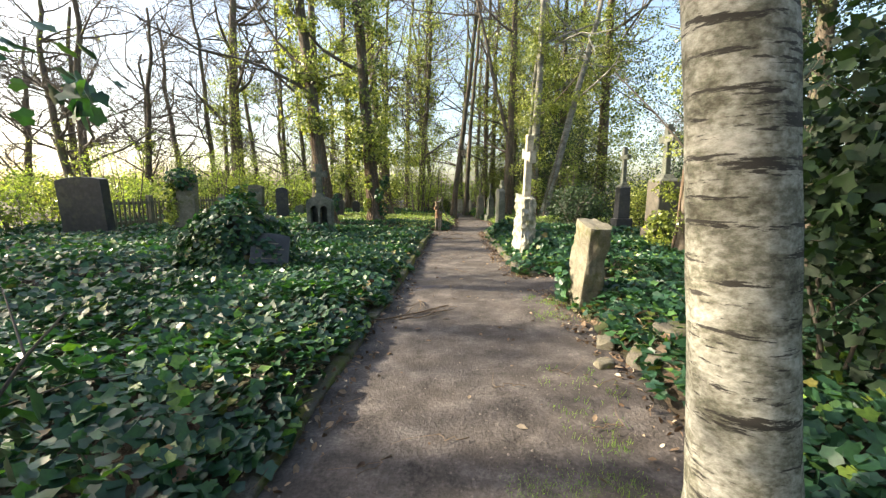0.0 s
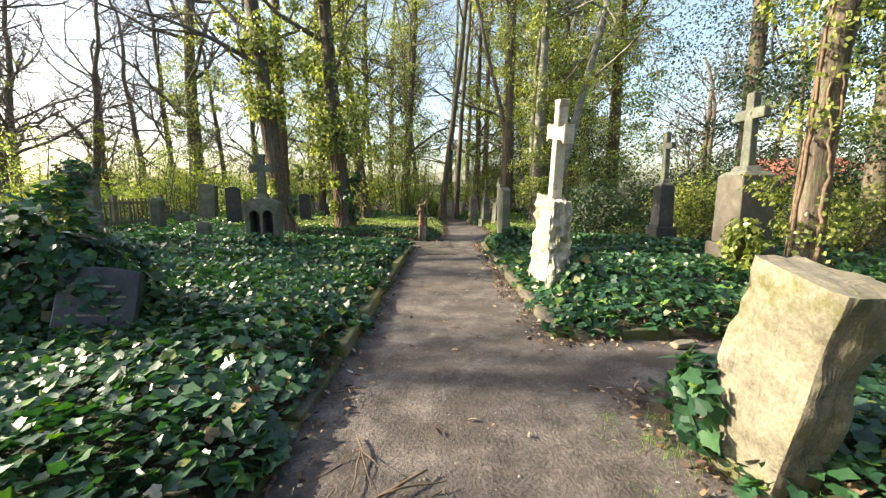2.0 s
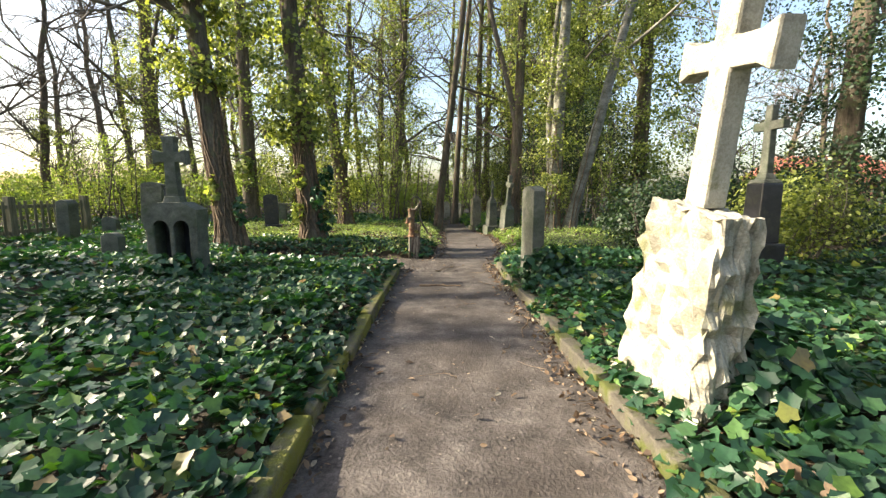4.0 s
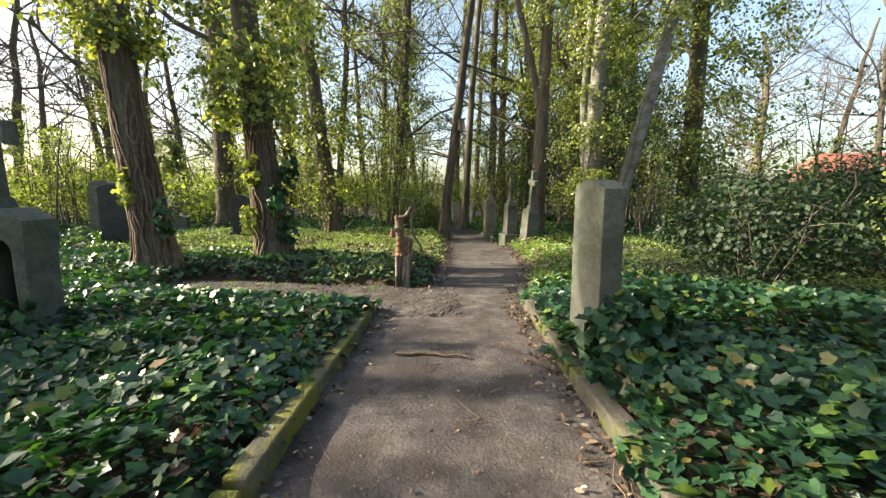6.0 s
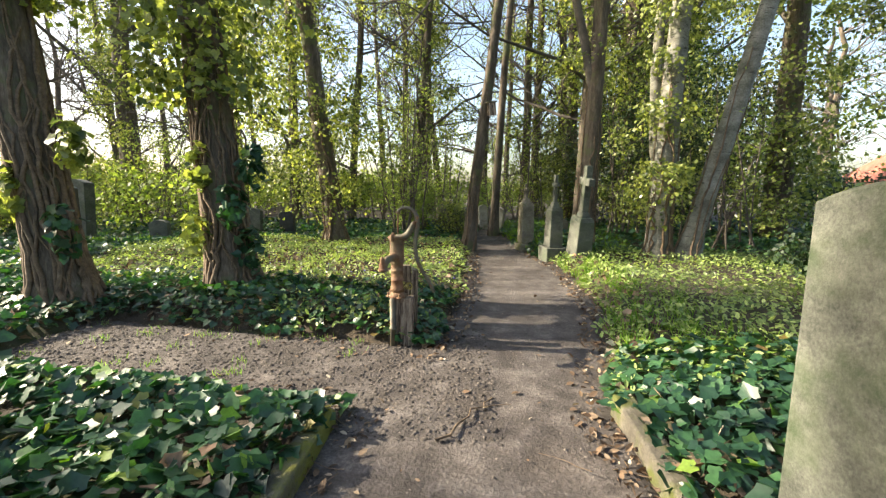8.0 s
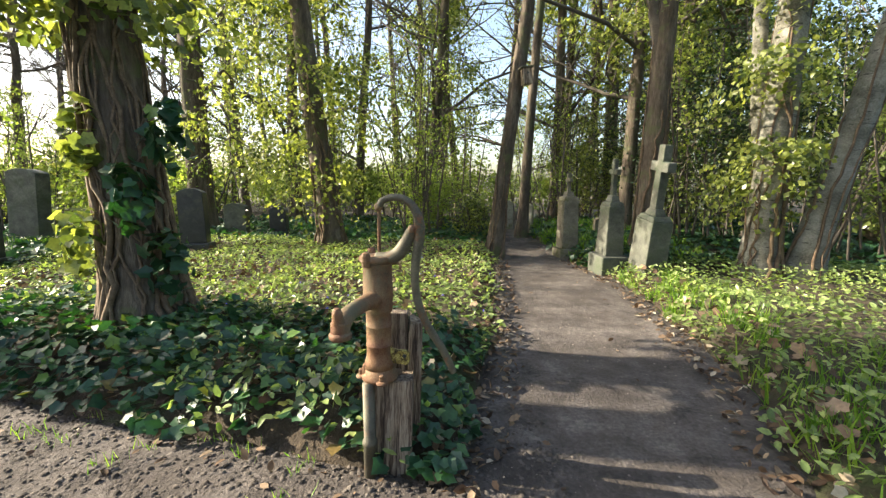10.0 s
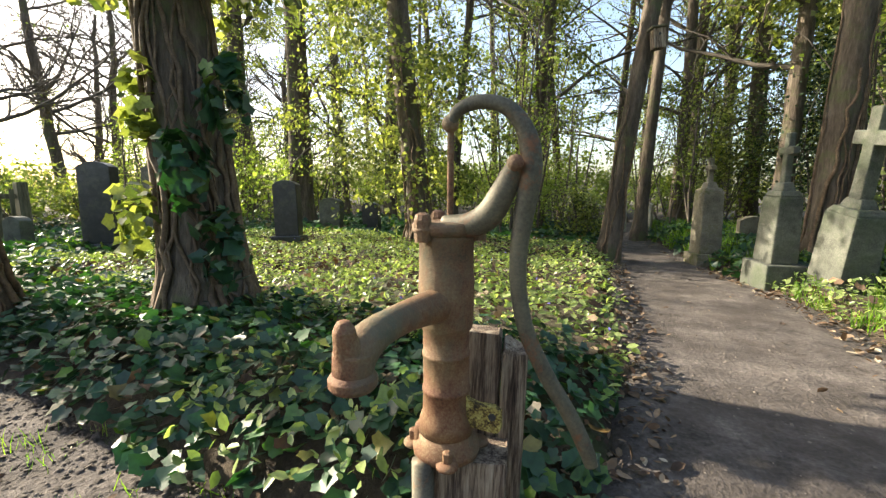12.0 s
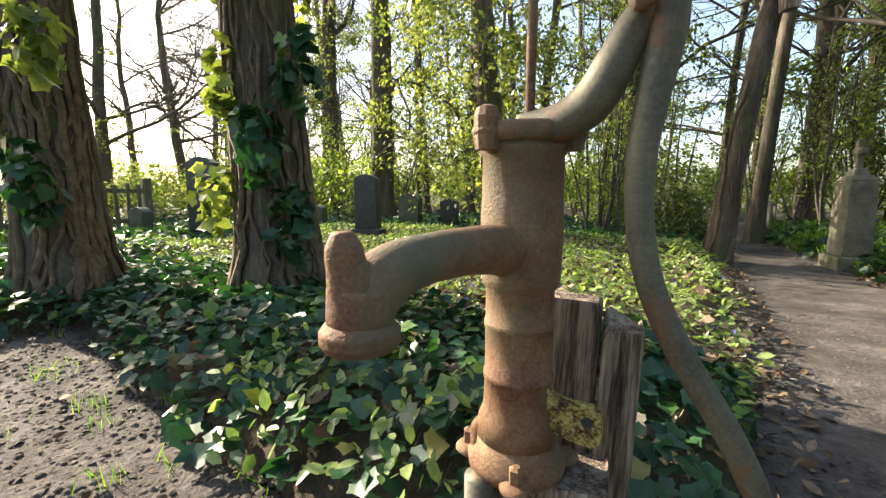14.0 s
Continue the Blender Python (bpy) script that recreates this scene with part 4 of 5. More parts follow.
tree((3.9, 18.6, 0.05), 0.2, 14, (0.03, 0), BIRCH, "pale sunlit trunk hung with bright ivy", 5200, 0.5, (0.8, 9), 0.1, vines=14, limbs=5, fork=[(0.07, (-0.06, 0.1), 0.1)], fall=1.2)
tree((4.35, 18.5, 0.05), 0.18, 13, (0.26, 0.03), BIRCH, "pale bare leaning trunk", 900, 0.4, (4.2, 9), 0.1, vines=6, limbs=5, limb_z=0.45)
tree((4.68, 7.9, 0.1), 0.15, 11, (0.03, 0.0), BARK, "brown trunk with ivy climbing from its foot", 3600, 0.32, (0.2, 6.5), 0.085, ivy_mat=TREE_IVY, limbs=5, limb_z=0.5, limb_len=0.3, vines=12, fall=1.8, fork=[(0.2, (0.3, 0.12), 0.05)])
tree((8.0, 21.5, 0.05), 0.3, 15, (0.02, 0), BARK, "great dark tree smothered in ivy", 24000, 1.7, (0.6, 14), 0.13, limbs=8, ivy_mat=TREE_IVY)
tree((5.6, 25.0, 0.05), 0.3, 16, (0.0, 0), BARK, "tall tree smothered in ivy", 13000, 1.8, (0.6, 13), 0.13, limbs=8)
tree((8.5, 14.2, 0.05), 0.25, 13, (0.0, 0), BARK, "dark evergreen tree hung with ivy", 15000, 1.5, (1.8, 11), 0.09, limbs=6, ivy_mat=DARK_LEAF)
tree((12.5, 11.0, 0.05), 0.3, 13, (0.0, 0), BARK, "dark evergreen tree hung with ivy", 18000, 2.3, (0.8, 11), 0.1, limbs=6, ivy_mat=DARK_LEAF)
tree((9.7, 11.8, 0.05), 0.24, 12, (0.0, 0), BARK, "dark evergreen tree hung with ivy", 12000, 1.6, (1.8, 10), 0.09, limbs=5, ivy_mat=DARK_LEAF)
tree((7.7, 8.7, 0.05), 0.2, 12, (0.0, 0), BARK, "dark evergreen tree hung with ivy", 10000, 1.3, (2.4, 10), 0.085, limbs=5, ivy_mat=DARK_LEAF)
tree((8.6, 6.6, 0.05), 0.25, 12, (0.0, 0), BARK, "dark evergreen tree hung with ivy", 18000, 1.9, (1.8, 10), 0.085, limbs=6, ivy_mat=DARK_LEAF)
tree((5.6, 2.2, 0.05), 0.22, 12, (0.0, 0), BARK, "dark evergreen tree hung with ivy", 14000, 1.5, (0.8, 9), 0.08, limbs=6, ivy_mat=DARK_LEAF)
# unseen ivy-clad trees, added west of the graves to shade the path's first part
for x, y, h, n, low, high in ((-18.5, 2.3, 11, 3600, 2.5, 9.5), (-19, 3.0, 16, 3000, 11.4, 15.5), (-23, 5.4, 13, 2000, 5.0, 12), (-21, 1.0, 14, 3400, 2.5, 13), (-19, 7.3, 14, 4600, 2.5, 13), (-18, 12.6, 16, 9500, 2.5, 15), (-20, 11.2, 11, 4200, 2.5, 9.6)):
    tree((x, y, 0.05), 0.28, h, (random.uniform(-0.04, 0.04), 0), BARK, "unseen ivy-clad tree added west of the graves for shade", n, 1.35, (low, high), 0.2, limbs=5, limb_z=0.5, fringe=500)
# unseen trees added behind the path's start: they close it and darken -y faces
for x, y in ((-9, -7), (-4.5, -9), (-1.8, -7.5), (3.2, -7), (6.5, -9), (10, -6.5)):
    tree((x, y, 0.05), 0.3, 14, (random.uniform(-0.04, 0.04), 0), BARK, "unseen ivy-clad tree added behind the start of the path", 4500, 2.2, (0.3, 12), 0.24, limbs=6, ivy_mat=DARK_LEAF)
for x, y, n, r, low in ((8.9, 27.5, 7000, 1.8, 0.6), (7.4, 30.5, 6000, 1.8, 0.6), (7.2, 25.5, 7000, 1.5, 0.8), (4.4, 27.5, 4500, 1.2, 0.5)):
    tree((x, y, 0.05), 0.24, 14, (random.uniform(-0.03, 0.03), 0), BARK, "shady woodland tree thick with ivy", n, r, (low, 12), 0.14, limbs=7)
# the wood behind
wood = [(-6.0, 26, 0.2), (-4.2, 27, 0.16), (-1.6, 26.5, 0.18), (-1.6, 28.8, 0.14), (-0.9, 31, 0.16), (2.6, 27.5, 0.18), (3.8, 23.8, 0.17), (3.4, 30, 0.2), (5.0, 33, 0.2), (1.2, 34, 0.18),
        (-3.0, 33, 0.2), (-7.5, 34, 0.2), (7.5, 29, 0.2), (-5.2, 39, 0.22), (3.0, 40, 0.2), (6.8, 38, 0.22), (-9.5, 29, 0.16), (-2.0, 37, 0.18), (9.5, 34, 0.2)]
for i, (x, y, r) in enumerate(wood):
    n, spread, low = [(5500, 1.4, 1.6), (1600, 0.6, 0.4), (4500, 1.2, 3.0), (1000, 0.5, 0.3)][i % 4]
    tree((x, y, 0.05), r, 15 + i % 4, (random.uniform(-0.07, 0.07), 0), BARK, "slender woodland trunk hung with ivy", n, spread, (low, 11 + i % 4), 0.14, limbs=10, limb_z=0.15, limb_len=0.32, depth=2, fringe=1500, wander=0.1)
bare = [(-18, 20.9, 0.22), (-22, 31, 0.24), (-15.5, 35, 0.2), (-34, 29, 0.26), (-12.5, 33, 0.18), (-26, 37, 0.24), (-24, 27, 0.28), (-29, 33, 0.3), (-17, 31, 0.2), (-27, 43, 0.3), (-20, 38, 0.22), (-36, 36, 0.3), (-17.5, 46, 0.25), (-11, 41, 0.22), (-33, 21, 0.26), (24, 40, 0.3), (29, 47, 0.32), (34, 45, 0.28), (31, 38, 0.24)]
for i, (x, y, r) in enumerate(bare):
    tree((x, y, 0.05), r, 13 + i % 5, (random.uniform(-0.1, 0.1), random.uniform(-0.04, 0.04)), BARK, "bare spring tree with fine twigs", 1200 if i % 2 else 500, 0.4, (0.3, 6), 0.12, limbs=12, limb_z=0.14, limb_len=0.42, depth=3, fringe=300 if i % 3 == 0 else 0, wander=0.14, kids=5)


# ---- bushes ----
def bush(at, r, h, n, mat, label, size=0.09, stems=14, shape=DIAMOND_SHAPE, name="bush"):
    ob = empty(name, Matrix.Translation(at), label, "shrub")
    t = Tubes()
    for _ in range(stems):
        a, b = rng.uniform(0, 6.283), rng.uniform(0.1, 0.8)
        pts = bent((0.25 * r * math.cos(a), 0.25 * r * math.sin(a), -0.05), (b * math.cos(a) * r / h, b * math.sin(a) * r / h, 1), h * rng.uniform(0.7, 1.1), 6, 0.14)
        t.add(pts, np.linspace(0.016, 0.005, 7), 4)
        for _ in range(3):
            branch(t, pts[rng.integers(2, 6)], rng.normal(size=3) + [0, 0, 0.6], h * 0.4, 0.006, 0, 0.25, 0.02, 3, 3)
    stuff(t.link("undergrowth", TWIG, ob))
    m = max(14, n // 40)
    u = rng.normal(size=(m, 3))
    u /= np.linalg.norm(u, axis=1)[:, None]
    u *= rng.uniform(0.35, 1.0, (m, 1))
    c = np.stack([u[:, 0] * r, u[:, 1] * r, h * 0.52 + u[:, 2] * h * 0.5], 1)
    w = rng.integers(0, m, n)
    p = c[w] + rng.normal(size=(n, 3)) * 0.13 * (r + h) / 2
    p[:, 2] = np.maximum(p[:, 2], 0.03)
    stuff(leaves("foliage", p, np.stack([u[w, 0], u[w, 1], np.abs(u[w, 2]) + 0.4], 1), size * rng.uniform(0.6, 1.3, n), mat, shape, 0.7, ob))
    return ob


for x, y, r, h, n, mat, label in [
        (4.3, 13.6, 0.9, 1.5, 2600, DARK_LEAF, "dark laurel bush behind the graves"), (6.4, 12.8, 1.1, 1.6, 3000, TREE_IVY, "bush covered in bright ivy"),
        (6.9, 15.2, 1.4, 1.8, 3400, DARK_LEAF, "dark evergreen bush near the boundary"), (8.8, 14.6, 1.5, 2.0, 3400, DARK_LEAF, "dark evergreen bush near the boundary"), (5.2, 16.0, 0.8, 1.1, 1600, DARK_LEAF, "low dark bush in the shade"),
        (12, 14.8, 1.8, 2.7, 3400, DARK_LEAF, "dark evergreen bush near the boundary"), (10.5, 18, 1.8, 2.1, 3400, DARK_LEAF, "dark evergreen bush near the boundary"), (8.0, 10.8, 1.0, 1.5, 2200, TREE_IVY, "bush covered in bright ivy"), (10.0, 8.6, 1.5, 2.0, 3000, DARK_LEAF, "dark evergreen bush near the boundary"),
        (6.6, 4.6, 1.2, 1.5, 2600, TREE_IVY, "bush covered in bright ivy"), (4.2, 1.6, 1.0, 1.8, 2600, TREE_IVY, "tall thicket of dark ivy"), (3.2, 0.3, 0.8, 2.2, 2400, DARK_LEAF, "tall thicket of dark ivy"),
        (5.6, 21.8, 1.3, 5.0, 5200, DARK_LEAF, "tall dark holly thicket in the wood"), (7.2, 22.6, 1.4, 5.5, 5600, DARK_LEAF, "tall dark holly thicket in the wood"), (4.7, 24.4, 1.2, 4.6, 4600, DARK_LEAF, "tall dark holly thicket in the wood"),
        (6.3, 26.5, 1.6, 6.0, 5200, DARK_LEAF, "tall dark holly thicket in the wood"), (3.3, 26.2, 0.9, 3.6, 3000, TREE_IVY, "tall shrub hung with bright ivy"),
        (-1.2, 23.3, 0.9, 1.6, 1800, FRESH, "thin spring shrub with pale leaves"), (0.0, 22.2, 0.5, 1.1, 1000, TREE_IVY, "ivy stump by the path")]:
    bush((x, y, 0.05), r, h, int(n * 1.7), mat, label, 0.07)
for i in range(18):
    bush((-42 + i * 2.2, 40 + 4 * math.sin(i * 1.7), 0.05), 2.2, random.uniform(2.4, 3.4), 1200, FRESH if i % 2 else TREE_IVY, "yellow-green hedge shrub in young leaf", 0.2, 8)
for i in range(26):
    x = -26 + i * 1.15 + random.uniform(-0.6, 0.6)
    y = 27 + 5 * math.sin(i * 1.9) + (6 if x > -8 else 0)
    bush((x, y, 0.05), random.uniform(1.2, 2.0), random.uniform(1.6, 2.6), 900, FRESH if i % 3 else TREE_IVY, "yellow-green hedge shrub in young leaf", 0.14, 10)
for i in range(12):
    bush((-13.5 + 0.4 * math.sin(i * 2.1), 9 + i * 1.25, 0.05), 0.8, random.uniform(1.2, 1.9), 900, FRESH if i % 2 else TREE_IVY, "straggling hedge shrub behind the fence", 0.11, 12)
for i in range(14):
    bush((-16 + i * 1.1 if i < 10 else 3 + (i - 10) * 2, 44 + 3 * math.sin(i * 2.2), 0.05), 1.6, 2.4, 900, TREE_IVY if i % 2 else FRESH, "shrub at the far edge of the wood", 0.17, 8)
for i in range(9):
    bush((13 + 1.2 * math.sin(i * 2.0) + i * 0.8, 14 + i * 3.0, 0.05), 1.8, 2.2, 1500, DARK_LEAF, "dark hedge shrub along the boundary", 0.15, 8)


def coppice(at, stems, h, r, label):
    """A clump of thin upright stems with fine side twigs and a few young leaves."""
    ob = empty("sapling_clump", Matrix.Translation(at), label, "shrub")
    t, tips = Tubes(), []
    for _ in range(stems):
        a, q = rng.uniform(0, 6.283), r * math.sqrt(rng.uniform())
        pts = bent((q * math.cos(a), q * math.sin(a), -0.05), (0.12 * rng.normal(), 0.12 * rng.normal(), 1), h * rng.uniform(0.6, 1.1), 9, 0.05, 0.01)
        t.add(pts, np.linspace(0.03, 0.008, 10) * rng.uniform(0.6, 1.3), 5)
        for _ in range(7):
            k = rng.integers(2, 9)
            d = np.append(rng.normal(size=2), 0.8)
            b = bent(pts[k], d, h * rng.uniform(0.1, 0.25), 4, 0.15)
            t.add(b, np.linspace(0.008, 0.003, 5), 3)
            tips.append(b)
    stuff(t.link("sapling_wood", TWIG, ob))
    p = np.concatenate(tips)
    p = p[rng.integers(0, len(p), stems * 150)] + 0.09 * rng.normal(size=(stems * 150, 3))
    stuff(leaves("foliage", p, np.array([[0, 0, 0.7]]) * np.ones((len(p), 1)), 0.08 * rng.uniform(0.5, 1.2, len(p)), FRESH, DIAMOND_SHAPE, 0.8, ob))


for x, y, n, h, r in [(-1.35, 22.4, 12, 4.5, 0.5), (-0.5, 24.2, 10, 4.0, 0.6), (-4.2, 24.2, 10, 4.5, 0.7), (-5.4, 28, 10, 5, 0.9), (2.5, 25.5, 8, 4.5, 0.5), (-8.6, 25.5, 10, 4.5, 0.8), (1.9, 29.5, 8, 5, 0.6),
                      (-3.2, 29.5, 10, 5.5, 0.9), (4.6, 22.2, 8, 4.5, 0.6), (5.8, 19.8, 9, 4.0, 0.7), (-11.5, 22, 10, 3.5, 0.8), (-10.5, 25.5, 9, 4, 0.9), (-13, 23, 9, 4, 0.9), (-12.2, 15.5, 9, 3.2, 0.6), (-15, 24, 9, 4, 0.9), (11, 20, 8, 4, 0.8), (-19, 30, 10, 5, 1.2)]:
    coppice((x, y, 0.05), n, h, r, "clump of thin spring saplings with young leaves")


# ---- ivy on the ground ----
def scatter(x0, x1, y0, y1, per_m2):
    n = int((x1 - x0) * (y1 - y0) * per_m2)
    return rng.uniform(x0, x1, n), rng.uniform(y0, y1, n)


def carpet(name, area, per_m2, size, mat, shape, keep, label, lift=(0.03, 0.14), spread=0.45, swell=0.07, edge=-0.02):
    x, y = scatter(*area, per_m2)
    d = off_path(x, y)
    k = (d > edge + 0.1 * lumps(x, y, 0.3)) & keep(x, y, d)
    x, y, d = x[k], y[k], d[k]
    n = len(x)
    z = bed_height(x, y) + lift[0] + (lift[1] - lift[0]) * rng.uniform(0, 1, n) ** 0.7 * smooth(-0.05, 0.4, d) + 0.1 * (1 - smooth(0.05, 0.24, np.abs(d))) + swell * (0.6 + lumps(x, y, 0.55)) * smooth(0.05, 0.6, d)
    slope = np.stack([-0.25 * np.cos(x * 3.1 + y), -0.25 * np.cos(y * 3.4), np.ones(n)], 1)
    ob = leaves(name, np.stack([x, y, z], 1), slope, size * rng.uniform(0.55, 1.3, n), mat, shape, spread)
    return tagged(ob, label, "ivy", kind="stuff")


def cover(x, y):
    """Where the bright low ground cover grows instead of ivy."""
    a = (x < 0.5) & (x > -6.5) & (y > 15.6 - 0.1 * x) & (y < 21)
    b = (x > 1.3) & (x < 7) & (y > 13.2) & (y < 19)
    return a | b


def near_bed(x, y, d):
    """Where the denser ivy beside the path grows."""
    west = (x > -4.2) & (x < 0) & (y < 14) & (d < 3.2)
    east = (x > 0.8) & (x < 4.6) & (y < 14) & (d < 3.0)
    pump_side = (x > -6) & (x < 0.6) & (y > 14.2) & (y < np.minimum(17, 16 - 0.1 * x))
    return west | east | pump_side


carpet("ivy_bed", (-4.2, 0, -1, 14), 540, 0.076, IVY, IVY_SHAPE, lambda x, y, d: d < 3.2, "thick carpet of dark glossy ivy beside the path")
carpet("ivy_bed", (0.8, 4.6, -1, 14), 540, 0.076, IVY, IVY_SHAPE, lambda x, y, d: d < 3.0, "thick carpet of dark glossy ivy beside the path")
carpet("ivy_bed", (-14, 13, -1, 27), 210, 0.1, IVY, FAR_IVY_SHAPE, lambda x, y, d: ~cover(x, y) & ~near_bed(x, y, d) & (rng.uniform(size=len(x)) < np.where(d > 5.5, 0.5, 1.0)), "carpet of ivy spreading between the graves")
carpet("ivy_bed", (-6, 0.6, 14.2, 17), 460, 0.068, IVY, IVY_SHAPE, lambda x, y, d: (y < 16 - 0.1 * x), "ivy and dead leaves round the pump and the tree feet")
carpet("ground_cover", (-6.5, 0.6, 15.4, 21), 420, 0.06, PERIWINKLE, OVAL_SHAPE, lambda x, y, d: cover(x, y), "bright green low ground cover in the sun")
carpet("ground_cover", (1.3, 7, 13.2, 19), 380, 0.06, PERIWINKLE, OVAL_SHAPE, lambda x, y, d: cover(x, y), "bright green low ground cover in the sun")


def drape(name, at, size, n, mat, label, category, shape=IVY_SHAPE, leaf=0.085):
    """A loose heap of leaves hanging over something."""
    u = rng.normal(size=(n, 3))
    u /= np.linalg.norm(u, axis=1)[:, None]
    p = u * np.array(size) * rng.uniform(0.6, 1.05, (n, 1)) + np.array(at)
    p[:, 2] = np.maximum(p[:, 2], 0.08)
    return tagged(leaves(name, p, u + [0, 0, 0.4], leaf * rng.uniform(0.6, 1.3, n), mat, shape, 0.6), label, category, kind="stuff")


drape("ivy_cap", (-7.9, 12.5, 1.75), (0.5, 0.3, 0.35), 420, IVY, "ivy grown over the head of a gravestone", "ivy")
drape("ivy_skirt", (-8.25, 12.5, 1.0), (0.25, 0.3, 0.8), 350, TREE_IVY, "ivy hanging down the side of a gravestone", "ivy")
drape("ivy_skirt", (4.72, 8.95, 0.5), (0.3, 0.3, 0.5), 420, TREE_IVY, "bright ivy climbing the foot of the pedestal", "ivy")
drape("ivy_skirt", (1.95, 8.1, 0.3), (0.3, 0.5, 0.35), 420, IVY, "ivy heaped against the foot of the white cross", "ivy")
drape("ivy_skirt", (1.74, 11.42, 0.3), (0.34, 0.22, 0.36), 620, IVY, "ivy heaped against the foot of the tall slab", "ivy")
drape("ivy_skirt", (1.5, 4.95, 0.3), (0.08, 0.2, 0.3), 90, IVY, "ivy shoots on the leaning marker", "ivy")
drape("ivy_skirt", (-3.7, 11.9, 0.2), (0.6, 0.3, 0.3), 380, IVY, "ivy heaped against the niche monument", "ivy")
carpet("ground_cover", (-1.6, -0.1, 14.2, 15.2), 260, 0.06, PERIWINKLE, OVAL_SHAPE, lambda x, y, d: d < 0.6, "glossy green shoots at the edge of the bed", lift=(0.06, 0.2), spread=0.8)
drape("ivy_spray", (-1.28, 1.15, 1.75), (0.25, 0.28, 0.16), 42, IVY, "spray of ivy leaves hanging beside the path", "ivy", leaf=0.075)
bush((2.65, 2.45, 0.05), 0.45, 2.6, 2600, DARK_LEAF, "tall dark ivy thicket behind the birch", 0.075, 8, IVY_SHAPE)
bush((-1.75, 0.8, 0.05), 0.42, 1.5, 800, IVY, "dark ivy thicket beside the path", 0.09, 8, IVY_SHAPE)
for k, (x, y, z) in enumerate([(-2.45, 15.6, 1.25), (-2.9, 15.6, 0.9), (-2.3, 15.75, 0.7), (-2.85, 15.65, 1.7), (-3.9, 14.9, 1.0), (-4.45, 14.95, 1.4), (-2.25, 15.8, 1.7), (-3.75, 14.95, 1.9)]):
    drape("ivy_spray", (x, y, z), (0.16, 0.16, 0.3), 70, TREE_IVY if k % 2 else IVY, "ivy leaves sprouting from a trunk", "ivy", leaf=0.1)

x, y = scatter(0.0, 2.6, 12.6, 20, 260)
d = off_path(x, y)
k = np.abs(d + 0.05) < 0.2
x, y = x[k], y[k]
tagged(leaves("dead_leaves", np.stack([x, y, np.maximum(path_height(x, y), bed_height(x, y)) + 0.015], 1), np.array([[0, 0, 1.0]]) * np.ones((len(x), 1)), rng.uniform(0.03, 0.08, len(x)), LITTER, OVAL_SHAPE, 0.5),
       "pale dry leaves along the sunny path edge", "leaf litter", kind="stuff")
# ---- litter, pebbles, grass, twigs ----
x, y = scatter(-4, 4, 0, 24, 45)
d = off_path(x, y)
k = (d < 0.25) & (rng.uniform(size=len(x)) < np.where(d > -0.3, 0.9, 0.12))
x, y = x[k], y[k]
tagged(leaves("dead_leaves", np.stack([x, y, np.maximum(path_height(x, y), bed_height(x, y)) + 0.012], 1), np.array([[0, 0, 1.0]]) * np.ones((len(x), 1)), rng.uniform(0.02, 0.075, len(x)), LITTER, OVAL_SHAPE, 0.35),
       "brown dead leaves scattered along the path edges", "leaf litter", kind="stuff")
x, y = scatter(-6, 6, 0, 22, 60)
d = off_path(x, y)
k = (d > 0.05) & ((d < 0.5) | ((y > 14) & (x < 0)))
x, y = x[k], y[k]
tagged(leaves("dead_leaves", np.stack([x, y, bed_height(x, y) + rng.uniform(0.02, 0.12, len(x))], 1), np.array([[0, 0, 1.0]]) * np.ones((len(x), 1)), rng.uniform(0.04, 0.09, len(x)), LITTER, IVY_SHAPE, 0.6),
       "curled dead leaves caught among the ivy", "leaf litter", kind="stuff")
x, y = scatter(-1.3, 1.9, -0.5, 13.2, 420)
d = off_path(x, y)
k = (np.abs(d + 0.06) < 0.16 + 0.1 * lumps(x, y, 0.8)) & (rng.uniform(size=len(x)) < np.where(x > 0.3, 0.75, 0.5))
x, y = x[k], y[k]
tagged(leaves("dead_leaves", np.stack([x, y, np.maximum(path_height(x, y), np.minimum(bed_height(x, y), 0.06)) + rng.uniform(0.004, 0.03, len(x))], 1), np.array([[0, 0, 1.0]]) * np.ones((len(x), 1)), rng.uniform(0.02, 0.07, len(x)), LITTER, OVAL_SHAPE, 0.7),
       "drifts of crumbled brown leaves at the path edges", "leaf litter", kind="stuff")
t = Tubes()
for _ in range(420):
    px, py = rng.uniform(-1.0, 1.5), rng.uniform(0.5, 13)
    if -0.3 < off_path(px, py) < 0.1:
        q = bent((px, py, 0.02 + 0.02 * rng.uniform()), (rng.normal(), rng.normal(), 0.08 * rng.normal()), rng.uniform(0.08, 0.3), 4, 0.2)
        q[:, 2] = np.maximum(q[:, 2], 0.012)
        t.add(q, np.linspace(0.0035, 0.0015, 5), 4)
tagged(t.link("twig_litter", VINE), "thin broken twigs and dry stems along the path edges", "twigs", kind="stuff")
PEBBLE_SHAPE = (np.array([(-0.5, -0.4, 0), (0.4, -0.5, 0), (0.55, 0.35, 0), (-0.35, 0.5, 0), (-0.25, -0.2, 0.3), (0.25, -0.2, 0.34), (0.25, 0.25, 0.28), (-0.2, 0.25, 0.3)]),
                [(4, 5, 6, 7), (0, 1, 5, 4), (1, 2, 6, 5), (2, 3, 7, 6), (3, 0, 4, 7)])
PEBBLE = material("grey_gravel", [(0.3, (0.05, 0.04, 0.033)), (0.6, (0.11, 0.09, 0.075)), (0.95, (0.2, 0.17, 0.145))], scale=30, fine=200, rough=0.95, bump=0.3, island=0.5)
x, y = scatter(-4, 4, 0, 20, 300)
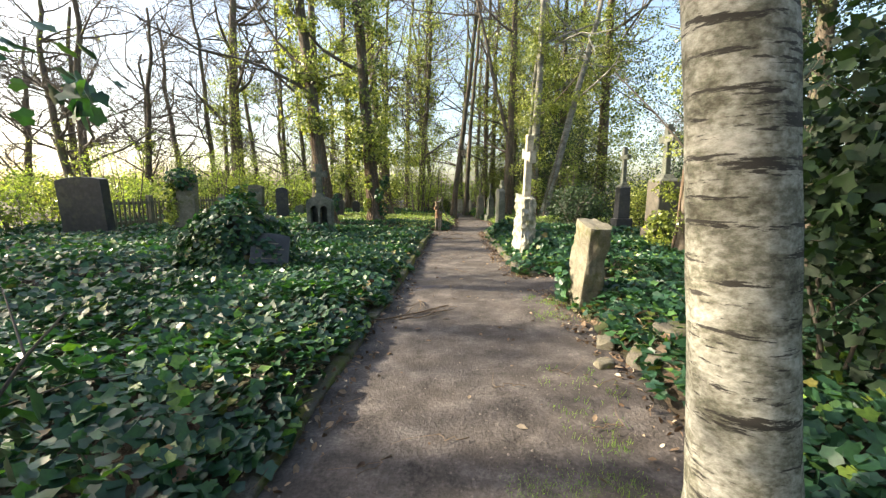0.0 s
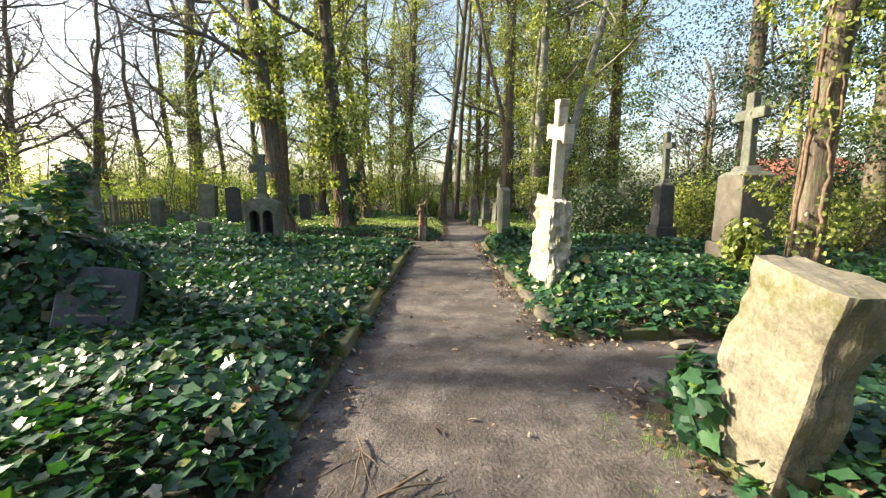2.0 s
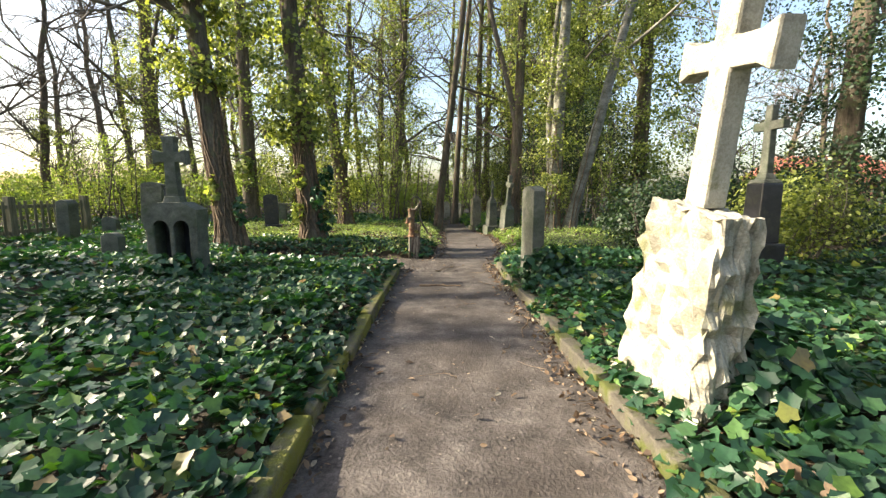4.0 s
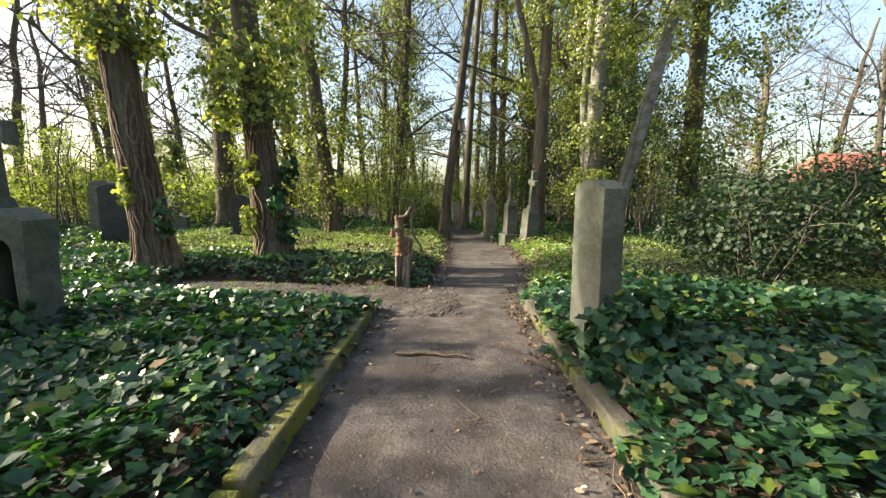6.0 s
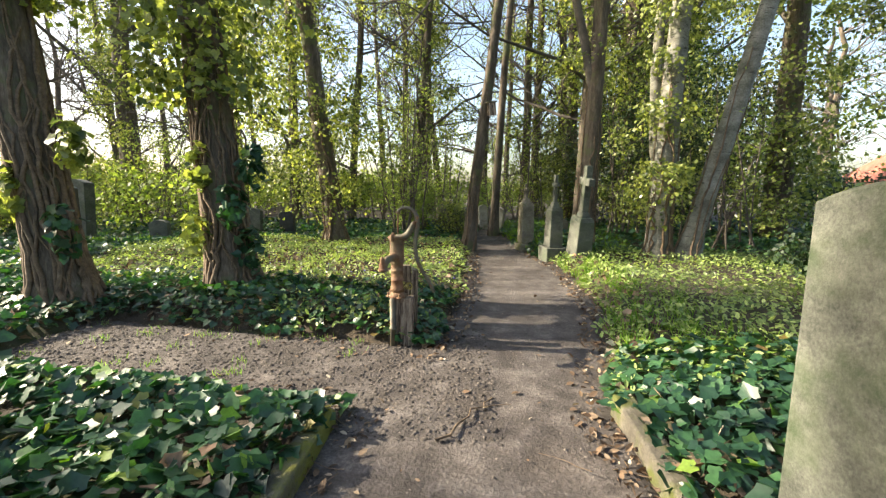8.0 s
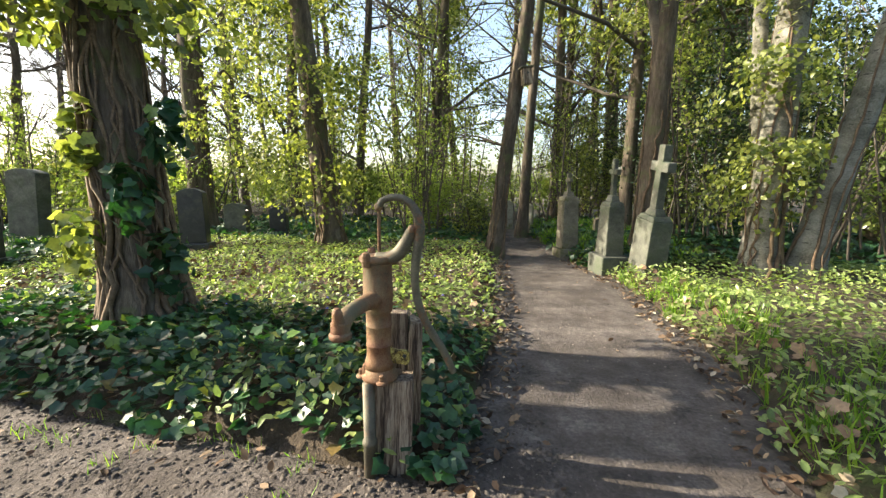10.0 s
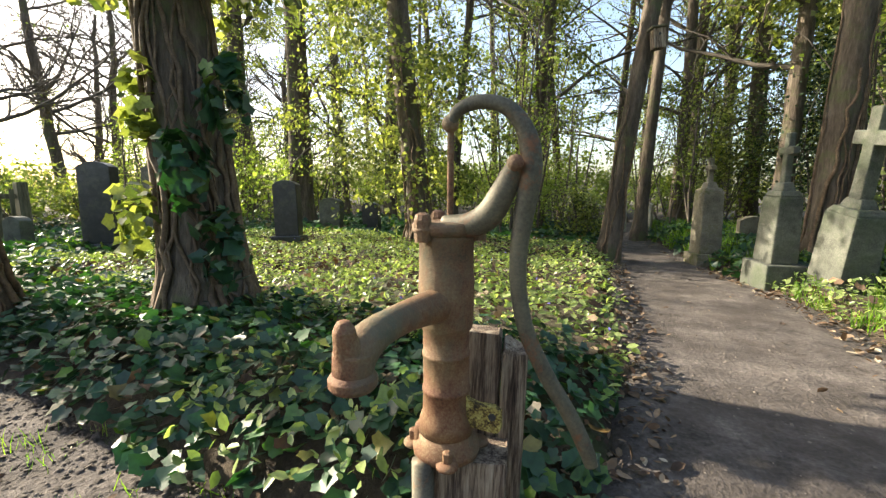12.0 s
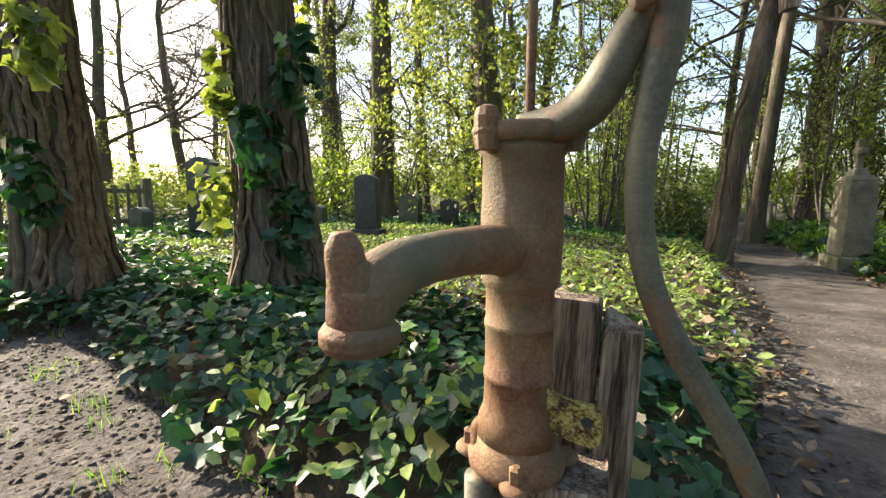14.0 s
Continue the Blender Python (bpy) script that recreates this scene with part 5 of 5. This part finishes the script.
k = (off_path(x, y) < 0.0) & (lumps(x, y, 0.5) + 0.6 * rng.normal(size=len(x)) > -0.1)
x, y = x[k], y[k]
tagged(leaves("gravel", np.stack([x, y, path_height(x, y) - 0.001], 1), np.array([[0, 0, 1.0]]) * np.ones((len(x), 1)), 0.006 + 0.014 * rng.uniform(size=len(x)) ** 4, PEBBLE, PEBBLE_SHAPE, 0.2),
       "fine grit and small pebbles on the path", "gravel", kind="stuff")

CLOD = material("dark_crumbly_soil", [(0.3, (0.02, 0.016, 0.013)), (0.6, (0.055, 0.045, 0.038)), (0.95, (0.13, 0.11, 0.095))], scale=20, fine=160, rough=0.95, bump=0.5, island=0.4)
x, y = scatter(-3.8, 0.6, 12.9, 14.9, 2600)
k = off_path(x, y) < 0.06
x, y = x[k], y[k]
tagged(leaves("soil_clods", np.stack([x, y, path_height(x, y) - 0.004], 1), np.array([[0, 0, 1.0]]) * np.ones((len(x), 1)), 0.007 + 0.028 * rng.uniform(size=len(x)) ** 2.5, CLOD, PEBBLE_SHAPE, 0.4),
       "dark crumbly clods of soil on the cross path", "soil", kind="stuff")


def grass(area, n, h, keep, label):
    c = rng.uniform(size=(max(6, n // 18), 2)) * [area[1] - area[0], area[3] - area[2]] + [area[0], area[2]]
    w = rng.integers(0, len(c), n)
    p = c[w] + 0.05 * rng.normal(size=(n, 2))
    k = keep(p[:, 0], p[:, 1])
    p = p[k]
    m = len(p)
    z = np.maximum(path_height(p[:, 0], p[:, 1]), bed_height(p[:, 0], p[:, 1]))
    side = rng.normal(size=(m, 3)) * [1, 1, 0.2]
    return tagged(leaves("grass", np.stack([p[:, 0], p[:, 1], z], 1), side, h * rng.uniform(0.5, 1.3, m), GRASS, BLADE_SHAPE, 0.1, along=np.array([[0, 0, 1.0]]) * np.ones((m, 1))), label, "grass", kind="stuff")


grass((-4.2, -0.6, 13.4, 14.9), 700, 0.06, lambda x, y: off_path(x, y) < 0.05, "small grass tufts on the trodden soil")
grass((1.7, 2.9, 14.0, 19.0), 2400, 0.16, lambda x, y: off_path(x, y) > 0.0, "bright grass along the path verge")
grass((1.4, 4.0, 19.5, 26.0), 4200, 0.25, lambda x, y: off_path(x, y) > 0.0, "tall bright grass between the small graves")
grass((-10, -7, 15.5, 21.0), 3000, 0.22, lambda x, y: x < -7, "rough grass near the fence")
grass((1.1, 1.7, 4.2, 5.3), 900, 0.04, lambda x, y: x > 1.0, "mossy grass at the foot of the leaning marker")
grass((0.75, 1.3, 1.4, 3.2), 500, 0.04, lambda x, y: x > 0.7, "mossy grass at the foot of the birch")
grass((0.35, 1.0, 1.0, 1.75), 3200, 0.022, lambda x, y: x > 0.3, "low cushion of green moss and grass on the dirt")
x, y = scatter(-5, 0.4, 15.6, 21, 3)
tagged(leaves("blue_flowers", np.stack([x, y, bed_height(x, y) + 0.2], 1), np.array([[0, -0.4, 1.0]]) * np.ones((len(x), 1)), 0.03, BLUE, OVAL_SHAPE, 0.4), "small blue flowers in the ground cover", "flower", kind="stuff")


def twig(a, b, r, label, kids=2):
    t = Tubes()
    a, b = np.array(a, float), np.array(b, float)
    pts = a + (b - a) * np.linspace(0, 1, 9)[:, None] + np.concatenate([rng.normal(size=(9, 2)) * 0.02, np.abs(rng.normal(size=(9, 1))) * 0.006], 1)
    t.add(pts, np.linspace(r, r * 0.5, 9), 6, 0.1)
    for _ in range(kids):
        k = rng.integers(2, 7)
        q = bent(pts[k], (b - a) + np.append(rng.normal(size=2) * 0.3, 0), 0.3, 4, 0.15)
        q[:, 2] = np.maximum(q[:, 2], 0.012)
        t.add(q, np.linspace(r * 0.6, r * 0.3, 5), 5)
    return tagged(t.link("fallen_twig", VINE), label, "twig")


twig((-0.75, 4.15, 0.02), (0.1, 4.75, 0.03), 0.012, "forked dead twig lying on the path", 3)
twig((-0.45, 4.2, 0.02), (0.15, 4.6, 0.03), 0.009, "thin dead twig lying on the path", 2)
twig((-0.3, 5.1, 0.02), (-0.25, 4.5, 0.03), 0.006, "thin dead twig lying on the path", 3)
twig((0.0, 11.85, 0.02), (0.6, 11.72, 0.03), 0.016, "curved stick lying across the path", 0)
twig((0.25, 12.9, 0.02), (0.55, 13.4, 0.02), 0.008, "thin stick on the path", 1)
twig((1.0, 9.6, 0.02), (1.2, 10.4, 0.02), 0.008, "thin stick among dead leaves", 2)
for i in range(14):
    px, py = random.uniform(-0.5, 1.2), random.uniform(1.5, 13)
    ang = random.uniform(0, 6.28)
    twig((px, py, 0.012), (px + 0.2 * math.cos(ang), py + 0.2 * math.sin(ang), 0.014), 0.004, "small dead twig on the path", 1)
